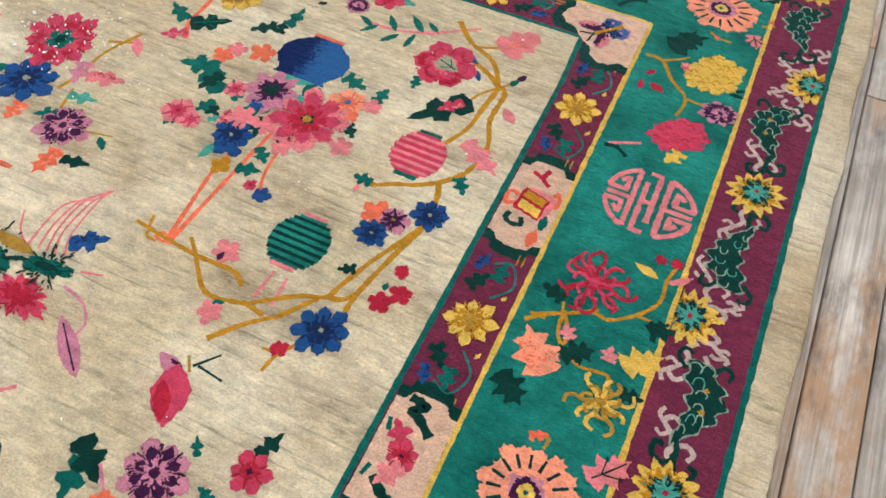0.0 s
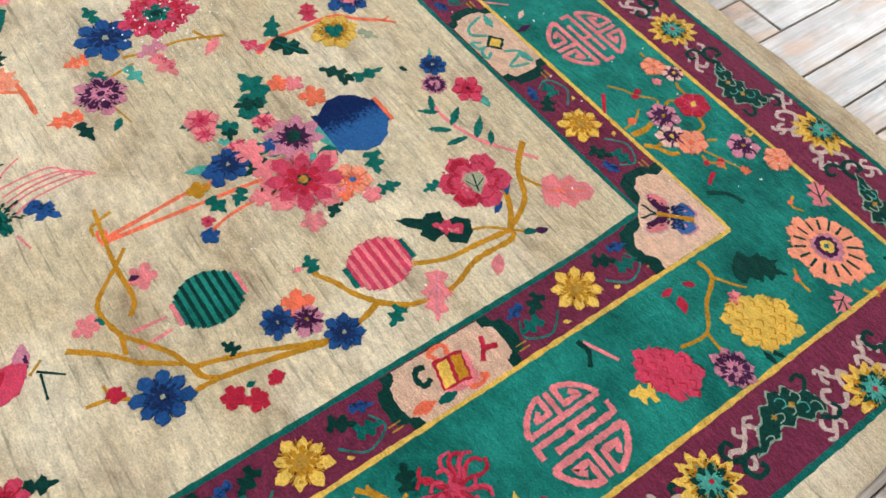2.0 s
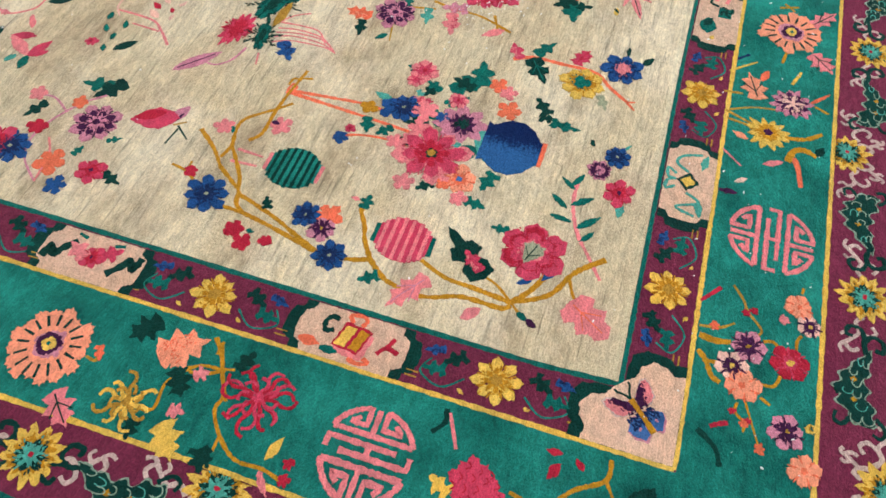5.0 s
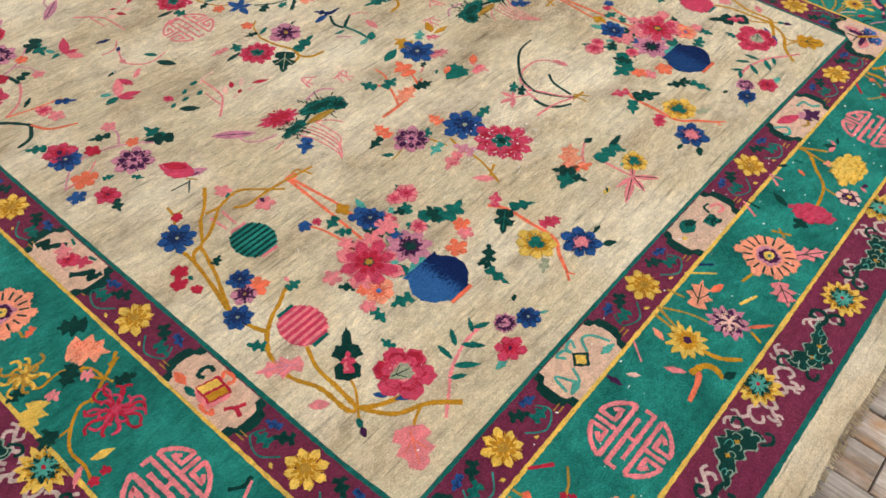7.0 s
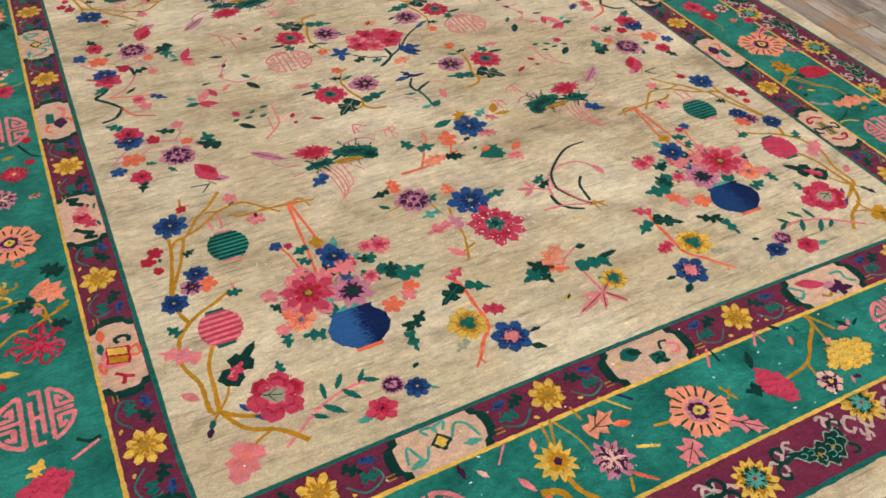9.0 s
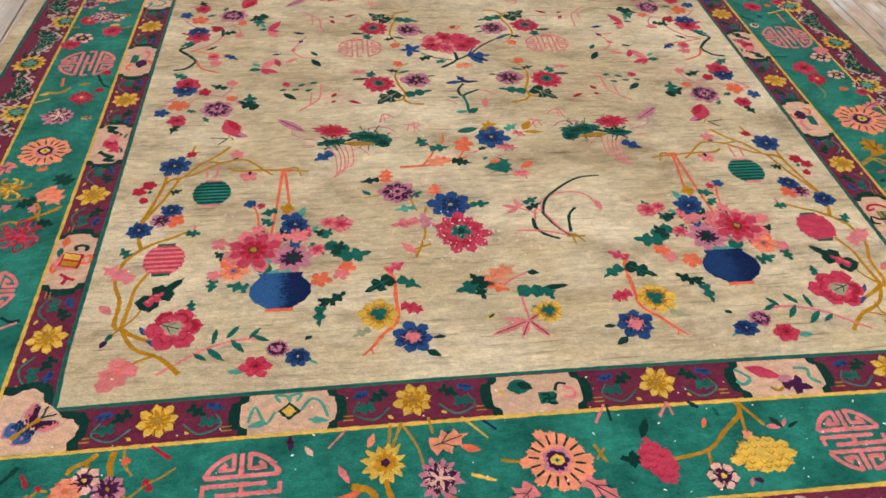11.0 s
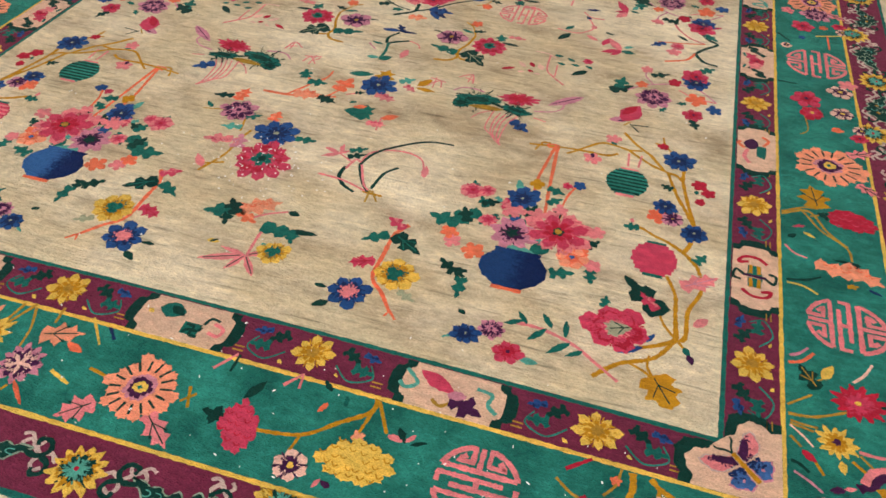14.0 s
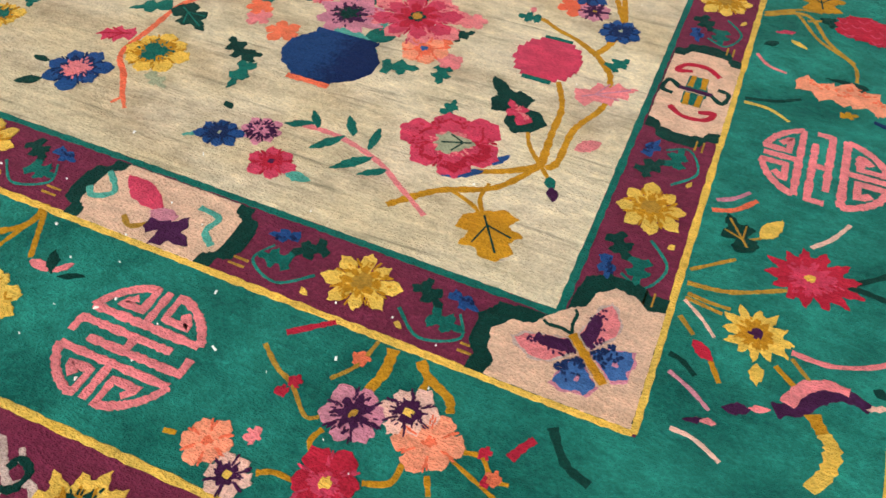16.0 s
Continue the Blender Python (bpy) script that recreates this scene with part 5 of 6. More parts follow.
def star_lily():
    leaf("jade", "lobed", 0.808, 0.252, 0.751, 0.233, 0.45)
    leaf("green", "lobed", 0.812, 0.243, 0.787, 0.281, 0.55)
    leaf("green", "ivy", 0.796, 0.245, 0.807, 0.208, 0.5)
    leaf("salmon", "maple", 0.816, 0.256, 0.884, 0.302, 0.5)
    leaf("coral", "lobed", 0.820, 0.248, 0.862, 0.228, 0.4)
    leaf("green", "lance", 0.909, 0.280, 0.936, 0.276, 0.6)
    branch("pink", 0.006, (0.838, 0.226), (0.869, 0.258), (0.909, 0.280))
    branch("pink", 0.007, (0.890, 0.242), (0.885, 0.201), (0.889, 0.136))
    leaf("jade", "serrate", 0.882, 0.224, 0.955, 0.219, 0.35)
    leaf("green", "lance", 0.931, 0.228, 0.994, 0.234, 0.25)
    leaf("jade", "lobed", 0.939, 0.229, 0.951, 0.194, 0.4)
    flower("yellow", 0.932, 0.161, 0.0301, -0.10)
    leaf("aqua", "lance", 0.900, 0.180, 0.920, 0.165, 0.5)
    leaf("pink", "lance", 0.887, 0.138, 0.803, 0.102, 0.22, "green")
    leaf("pink", "lance", 0.887, 0.138, 0.865, 0.090, 0.3, "green")
    leaf("pink", "lance", 0.887, 0.138, 0.925, 0.087, 0.26, "green")
    leaf("pink", "lance", 0.887, 0.138, 0.932, 0.167, 0.3, "green")
    leaf("pink", "lance", 0.887, 0.138, 0.831, 0.147, 0.2)
    leaf("yellow", "lance", 0.799, 0.155, 0.824, 0.157, 0.5)
    leaf("green", "lance", 0.807, 0.152, 0.820, 0.162, 0.4, lev=4)


def peony_cluster():
    branch("gold", 0.008, (0.712, 0.514), (0.703, 0.469), (0.700, 0.413), (0.674, 0.344))
    branch("gold", 0.006, (0.712, 0.387), (0.666, 0.367))
    branch("gold", 0.006, (0.690, 0.504), (0.674, 0.570))
    flower("purple", 0.650, 0.576, 0.0412, -0.10)
    flower("blue", 0.771, 0.519, 0.0471, -0.21)
    flower("peony", 0.783, 0.421, 0.0576, -0.14)
    leaf("coral", "maple", 0.623, 0.620, 0.629, 0.670, 0.6)
    leaf("green", "lobed", 0.605, 0.630, 0.565, 0.623, 0.4)
    leaf("jade", "lance", 0.586, 0.569, 0.564, 0.590, 0.4)
    branch("ochre", 0.004, (0.627, 0.573), (0.568, 0.560))
    leaf("jade", "lobed", 0.675, 0.558, 0.706, 0.574, 0.5)
    leaf("aqua", "lobed", 0.684, 0.518, 0.642, 0.510, 0.4)
    leaf("coral", "ivy", 0.739, 0.569, 0.741, 0.600, 0.7)
    leaf("pink", "lobed", 0.685, 0.468, 0.629, 0.455, 0.4)
    leaf("lilac", "ivy", 0.710, 0.449, 0.701, 0.491, 0.6)
    leaf("pink", "lance", 0.676, 0.357, 0.645, 0.397, 0.4)
    leaf("jade", "lobed", 0.821, 0.517, 0.864, 0.521, 0.4)


def orchid():
    branch("gold", 0.008, (1.023, 0.390), (1.066, 0.387))
    branch("ochre", 0.006, (1.036, 0.398), (1.039, 0.359))
    branch("ochre", 0.006, (1.041, 0.398), (1.061, 0.367))
    branch("green", 0.010, (0.958, 0.458), (0.958, 0.424), (0.976, 0.399), (1.006, 0.382))
    branch("pink", 0.007, (0.914, 0.417), (0.971, 0.412), (1.032, 0.391))
    branch("green", 0.009, (0.985, 0.475), (1.006, 0.429), (1.032, 0.391))
    branch("pink", 0.007, (0.989, 0.476), (1.015, 0.416), (1.032, 0.397))
    branch("green", 0.009, (1.036, 0.404), (1.044, 0.460), (1.066, 0.490))
    branch("pink", 0.006, (0.985, 0.475), (0.990, 0.519), (1.026, 0.544), (1.073, 0.549), (1.108, 0.530), (1.123, 0.481))
    branch("green", 0.008, (0.985, 0.475), (1.003, 0.527), (1.055, 0.577), (1.103, 0.605), (1.155, 0.610))
    branch("pink", 0.007, (0.962, 0.452), (0.970, 0.488), (0.985, 0.482))
    leaf("pink", "lance", 1.127, 0.475, 1.121, 0.517, 0.4)
    leaf("pink", "lance", 0.931, 0.498, 0.890, 0.509, 0.3)
    leaf("pink", "lance", 0.931, 0.498, 0.895, 0.476, 0.3)
    leaf("pink", "lance", 0.931, 0.498, 0.926, 0.535, 0.3)
    leaf("pink", "lance", 0.931, 0.498, 0.949, 0.515, 0.3)
    leaf("jade", "lobed", 0.949, 0.515, 0.981, 0.533, 0.4)
    leaf("green", "lobed", 0.953, 0.493, 0.985, 0.511, 0.4)
    branch("pink", 0.005, (0.931, 0.498), (0.971, 0.474))


def coral_branch():
    branch("coral", 0.009, (0.662, 0.677), (0.739, 0.681), (0.835, 0.708))
    branch("coral", 0.008, (0.720, 0.679), (0.754, 0.743), (0.731, 0.776))
    branch("coral", 0.007, (0.754, 0.743), (0.781, 0.781), (0.784, 0.817))
    branch("coral", 0.007, (0.811, 0.697), (0.833, 0.742))
    leaf("jade", "lobed", 0.732, 0.767, 0.719, 0.801, 0.6)
    leaf("jade", "lobed", 0.748, 0.751, 0.791, 0.755, 0.5)
    leaf("salmon", "maple", 0.739, 0.690, 0.796, 0.704, 0.6)
    leaf("coral", "lobed", 0.828, 0.742, 0.843, 0.796, 0.6)
    leaf("green", "maple", 0.797, 0.696, 0.841, 0.683, 0.6)
    leaf("jade", "lance", 0.824, 0.822, 0.885, 0.837, 0.4)
    leaf("gold", "maple", 0.911, 0.804, 0.915, 0.869, 0.6)
    flower("blue", 0.911, 0.791, 0.0414, -0.15)
    leaf("aqua", "lobed", 0.957, 0.827, 0.987, 0.848, 0.5)
    leaf("pink", "maple", 0.922, 0.752, 0.972, 0.739, 0.5)
    leaf("gold", "lance", 1.002, 0.813, 1.051, 0.809, 0.3)
    leaf("gold", "lance", 1.002, 0.822, 1.028, 0.862, 0.5)
    leaf("pink", "ivy", 0.977, 0.811, 1.002, 0.795, 0.5)
    leaf("green", "lobed", 0.873, 0.741, 0.892, 0.748, 0.5)
    leaf("jade", "fan", 0.876, 0.662, 0.943, 0.669, 0.9)
    leaf("coral", "lance", 0.889, 0.680, 0.923, 0.692, 0.5)
    leaf("jade", "lance", 0.873, 0.695, 0.889, 0.705, 0.5)
    leaf("pink", "maple", 0.943, 0.629, 0.986, 0.633, 0.5)
    leaf("coral", "lance", 0.967, 0.655, 1.003, 0.680, 0.5)
    branch("pink", 0.005, (0.967, 0.663), (0.972, 0.608))
    branch("pink", 0.005, (0.854, 0.727), (0.873, 0.738), (0.892, 0.748))


def reed():
    branch("green", 0.010, (0.864, 1.002), (0.880, 1.014), (0.912, 1.032))
    branch("pink", 0.005, (0.912, 1.032), (0.939, 1.021), (0.950, 1.001))
    branch("green", 0.009, (0.859, 1.001), (0.854, 1.032), (0.873, 1.066))
    branch("jade", 0.010, (0.864, 1.002), (0.871, 0.952), (0.867, 0.921))
    leaf("blue", "lance", 0.823, 1.071, 0.878, 1.078, 0.3)
    leaf("navy", "lance", 0.862, 1.076, 0.922, 1.076, 0.2)
    leaf("navy", "lobed", 0.878, 1.078, 0.860, 1.109, 0.4)
    leaf("jade", "lance", 0.852, 0.990, 0.821, 0.997, 0.3)
    leaf("aqua", "lance", 0.835, 0.918, 0.867, 0.921, 0.5)
    leaf("jade", "lance", 0.867, 0.912, 0.898, 0.935, 0.6)
    leaf("pink", "lance", 0.919, 0.937, 0.924, 0.988, 0.4)
    branch("lilac", 0.005, (0.816, 0.986), (0.844, 0.959))


def peony_tree():
    branch("green", 0.012, (0.822, 1.161), (0.869, 1.201), (0.870, 1.249))
    branch("green", 0.008, (0.869, 1.201), (0.914, 1.235), (0.961, 1.289), (1.008, 1.327))
    branch("navy", 0.006, (0.914, 1.235), (0.925, 1.267))
    leaf("blue", "lance", 1.008, 1.327, 1.044, 1.344, 0.35)
    leaf("blue", "lobed", 0.914, 1.230, 0.972, 1.225, 0.45)
    leaf("blue", "lance", 0.914, 1.230, 0.949, 1.175, 0.4)
    leaf("navy", "lance", 0.914, 1.230, 0.967, 1.189, 0.3)
    cluster(0.862, 1.31, 0.092, 0.058, "rose", "pink", 6)
    [flower("pinklet" if k % 2 else "roselet", 0.862 + 0.062 * math.cos(k * 0.9), 1.31 + 0.036 * math.sin(k * 0.9), 0.03, k) for k in range(7)]
    leaf("blue", "lance", 0.737, 1.269, 0.702, 1.273, 0.45)
    leaf("blue", "lance", 0.737, 1.269, 0.729, 1.311, 0.5)
    leaf("blue", "lance", 0.737, 1.269, 0.771, 1.298, 0.4)
    leaf("blue", "lance", 0.737, 1.269, 0.729, 1.227, 0.5)
    leaf("blue", "lance", 0.737, 1.269, 0.768, 1.256, 0.4)
    leaf("green", "lobed", 0.765, 1.212, 0.798, 1.228, 0.5)
    leaf("jade", "lobed", 0.812, 1.194, 0.840, 1.198, 0.5)
    leaf("green", "lance", 0.875, 1.401, 0.893, 1.424, 0.5)
    leaf("salmon", "lobed", 0.870, 1.166, 0.915, 1.171, 0.5)
    leaf("salmon", "lobed", 0.872, 1.406, 0.911, 1.411, 0.5)
    leaf("green", "lance", 0.951, 1.405, 0.979, 1.419, 0.3)
    leaf("navy", "lance", 0.766, 1.388, 0.790, 1.390, 0.3)
    branch("green", 0.005, (0.768, 1.249), (0.811, 1.218), (0.857, 1.204))


def lotus_group():
    flower("pad", 0.496, 0.795, 0.0436, 0.16, .35)
    leaf("green", "lance", 0.525, 0.795, 0.564, 0.812, 0.2, lev=6)
    flower("pad", 0.592, 0.812, 0.0665, -0.27, .38)
    flower("pad", 0.626, 0.786, 0.0250, -0.28, .8)
    leaf("ochre", "lance", 0.526, 0.786, 0.609, 0.779, 0.24, lev=6)
    flower("lotusbloom", 0.498, 0.848, 0.0533, -0.11, .55)
    leaf("crimson", "lance", 0.503, 0.819, 0.503, 0.868, 0.9)
    branch("pink", 0.004, (0.487, 0.771), (0.503, 0.736), (0.507, 0.671), (0.499, 0.645))
    branch("pink", 0.004, (0.502, 0.773), (0.516, 0.738), (0.515, 0.680), (0.501, 0.647))
    branch("pink", 0.004, (0.515, 0.774), (0.526, 0.734), (0.525, 0.681), (0.503, 0.649))
    branch("pink", 0.004, (0.528, 0.775), (0.536, 0.735), (0.531, 0.686), (0.505, 0.651))
    branch("pink", 0.004, (0.545, 0.777), (0.549, 0.732), (0.545, 0.696), (0.514, 0.672))
    branch("pink", 0.004, (0.536, 0.785), (0.571, 0.761), (0.589, 0.732))
    branch("pink", 0.004, (0.450, 0.781), (0.420, 0.773))
    branch("lilac", 0.005, (0.455, 0.809), (0.416, 0.820), (0.394, 0.841), (0.393, 0.861))
    branch("lilac", 0.006, (0.587, 0.852), (0.615, 0.858), (0.642, 0.854), (0.660, 0.834))
    leaf("lilac", "lance", 0.353, 0.911, 0.430, 0.845, 0.28, "plum")
    leaf("blue", "lobed", 0.492, 0.749, 0.453, 0.720, 0.5)


def short_corner():
    flower("peach", 1.535, -0.248, 0.0206, 0.24)
    flower("white", 1.566, -0.266, 0.0181, 0.11)
    flower("pinkbud", 1.565, -0.228, 0.0080, 0.00)
    flower("pansy", 1.631, -0.178, 0.0266, 0.35)
    flower("redlet", 1.639, -0.241, 0.0282, 0.29)
    flower("white", 1.672, -0.158, 0.0231, 1.26)
    flower("peach", 1.699, -0.176, 0.0260, 0.27)
    branch("gold", 0.012, (1.633, -0.106), (1.636, -0.130), (1.631, -0.153))
    branch("gold", 0.010, (1.660, -0.107), (1.674, -0.120), (1.697, -0.131), (1.704, -0.144))
    branch("gold", 0.008, (1.674, -0.120), (1.673, -0.137))
    branch("ochre", 0.005, (1.526, -0.147), (1.549, -0.164), (1.569, -0.173), (1.594, -0.195), (1.606, -0.191))
    branch("ochre", 0.005, (1.617, -0.104), (1.611, -0.134), (1.596, -0.155))
    flower("bud", 1.564, -0.182, 0.0063, 0.32)
    flower("bud", 1.571, -0.170, 0.0063, 0.32)
    flower("coralbud", 1.611, -0.127, 0.0076, 0.40)
    branch("gold", 0.006, (1.585, -0.255), (1.597, -0.249), (1.614, -0.249))
    branch("gold", 0.006, (1.665, -0.229), (1.685, -0.220), (1.687, -0.201))
    branch("gold", 0.006, (1.614, -0.200), (1.610, -0.214), (1.621, -0.227))
    branch("gold", 0.006, (1.709, -0.203), (1.717, -0.218))
    branch("gold", 0.005, (1.728, -0.172), (1.743, -0.170), (1.757, -0.184), (1.771, -0.184))
    branch("gold", 0.005, (1.496, -0.253), (1.507, -0.251))
    flower("bud", 1.744, -0.166, 0.0054, 0.38)
    flower("bud", 1.753, -0.189, 0.0045, 0.46)
    branch("crimson", 0.007, (1.537, -0.129), (1.557, -0.113), (1.572, -0.101))
    branch("crimson", 0.009, (1.764, -0.162), (1.770, -0.149), (1.777, -0.138))
    branch("green", 0.010, (-0.037, -0.121), (-0.056, -0.148), (-0.079, -0.158))
    flower("pansy", -0.001, -0.244, 0.0241, -2.30)
    flower("peach", -0.052, -0.271, 0.0222, -2.20)
    flower("yellow", 0.015, -0.277, 0.0073, -2.86)
    flower("coralbud", -0.039, -0.209, 0.0081, -2.62)
    flower("coralbud", -0.008, -0.184, 0.0067, -2.03)
    branch("gold", 0.004, (0.042, -0.177), (-0.017, -0.200), (-0.039, -0.209))
    daisy(1.953, -0.200, 0.062)


def corner_buds():
    leaf("pink", "maple", -0.147, -0.260, -0.106, -0.288, 0.6, "green")
    leaf("pink", "maple", -0.265, -0.154, -0.277, -0.122, 0.7, "green")
    leaf("green", "lobed", -0.298, -0.295, -0.257, -0.260, 0.3, "grey")
    leaf("green", "maple", -0.144, -0.063, -0.200, -0.108, 0.5)
    branch("gold", 0.005, (-0.109, -0.234), (-0.121, -0.217), (-0.138, -0.225))
    branch("gold", 0.005, (-0.202, -0.128), (-0.219, -0.118), (-0.238, -0.117))
    branch("gold", 0.005, (-0.273, -0.187), (-0.294, -0.199))
    flower("coralbud", -0.115, -0.220, 0.0050, -2.50)
    flower("coralbud", -0.215, -0.118, 0.0051, -2.94)
    flower("coralbud", -0.287, -0.207, 0.0051, -2.94)


def short_side():
    medallion(0.336, -0.197, 0.0672, "pink", 1.571)
    medallion(1.418, -0.196, 0.0619, "pink", 1.571)
    leaf("plum", "lance", 0.414, -0.103, 0.415, -0.137, 0.35)
    leaf("blush", "lance", 0.440, -0.127, 0.454, -0.147, 0.4)
    branch("pink", 0.004, (0.511, -0.101), (0.480, -0.134))
    flower("yellowstar", 0.576, -0.171, 0.0418, -0.73)
    flower("purplestar", 0.666, -0.208, 0.0410, -0.79)
    branch("gold", 0.011, (0.575, -0.194), (0.583, -0.234), (0.607, -0.265))
    leaf("salmon", "maple", 0.660, -0.147, 0.721, -0.128, 0.55, "green")
    leaf("coral", "lance", 0.711, -0.150, 0.744, -0.160, 0.45)
    leaf("salmon", "lance", 0.685, -0.140, 0.699, -0.151, 0.5)
    branch("ochre", 0.006, (0.610, -0.095), (0.583, -0.160))
    branch("ochre", 0.006, (0.590, -0.100), (0.585, -0.132), (0.580, -0.147))
    branch("ochre", 0.006, (0.659, -0.089), (0.664, -0.121))
    branch("ochre", 0.005, (0.613, -0.102), (0.634, -0.143), (0.642, -0.182))
    branch("yellow", 0.005, (0.719, -0.093), (0.761, -0.138))
    branch("navy", 0.007, (0.752, -0.098), (0.778, -0.123))
    daisy(0.873, -0.192, 0.0622)
    branch("gold", 0.006, (0.945, -0.166), (0.960, -0.202))
    branch("gold", 0.005, (0.961, -0.175), (0.943, -0.195))
    branch("gold", 0.006, (0.776, -0.182), (0.814, -0.189))
    leaf("pink", "maple", 0.911, -0.231, 0.965, -0.275, 0.42, "green")
    leaf("pink", "maple", 0.821, -0.238, 0.781, -0.275, 0.7, "green")
    leaf("coral", "lance", 0.673, -0.233, 0.722, -0.278, 0.12)
    branch("yellow", 0.007, (0.721, -0.204), (0.762, -0.219))
    branch("gold", 0.006, (0.675, -0.249), (0.664, -0.274))
    branch("gold", 0.014, (0.518, -0.209), (0.547, -0.218), (0.556, -0.236), (0.547, -0.258))
    leaf("pink", "lance", 0.496, -0.168, 0.516, -0.205, 0.3)
    branch("coral", 0.011, (0.531, -0.219), (0.507, -0.228), (0.465, -0.235))
    leaf("green", "lance", 0.547, -0.256, 0.576, -0.271, 0.5)
    leaf("salmon", "lance", 0.549, -0.139, 0.560, -0.113, 0.5)
    cluster(1.049, -0.208, 0.0494, 0.0306, "rose", "crimson", 6, -1.20)
    leaf("green", "lance", 1.034, -0.160, 1.054, -0.123, 0.4)
    leaf("green", "lobed", 1.028, -0.204, 0.986, -0.197, 0.5)
    leaf("green", "lance", 1.072, -0.206, 1.036, -0.216, 0.4)
    flower("white", 1.152, -0.247, 0.0262, -1.26)
    cluster(1.240, -0.211, 0.0610, 0.0403, "yellow", "gold", 6, -0.02)
    leaf("salmon", "lobed", 1.235, -0.182, 1.221, -0.162, 0.6)
    branch("gold", 0.009, (1.231, -0.095), (1.232, -0.125), (1.192, -0.157), (1.145, -0.194), (1.071, -0.207))
    branch("gold", 0.007, (1.237, -0.104), (1.267, -0.154))
    branch("gold", 0.006, (1.234, -0.121), (1.226, -0.167))
    branch("gold", 0.006, (1.145, -0.194), (1.140, -0.223))
    leaf("pink", "lance", 1.296, -0.159, 1.265, -0.156, 0.35)
    leaf("pink", "lance", 1.297, -0.160, 1.312, -0.143, 0.4)
    leaf("green", "lance", 1.283, -0.138, 1.299, -0.163, 0.4)
    leaf("green", "lance", 1.306, -0.162, 1.335, -0.149, 0.25)
    leaf("green", "lance", 1.160, -0.110, 1.140, -0.093, 0.4)
    leaf("coral", "lance", 1.152, -0.151, 1.164, -0.127, 0.35)
    leaf("jade", "lance", 1.191, -0.131, 1.185, -0.110, 0.4)
    leaf("plum", "lance", 1.203, -0.256, 1.223, -0.263, 0.5)
    leaf("pink", "lance", 1.203, -0.253, 1.194, -0.271, 0.35)
    branch("pink", 0.006, (0.960, -0.125), (0.985, -0.089))
    branch("green", 0.006, (0.989, -0.123), (0.989, -0.090))
    branch("pink", 0.006, (1.081, -0.121), (1.104, -0.093))
    branch("pink", 0.005, (1.107, -0.120), (1.104, -0.097))


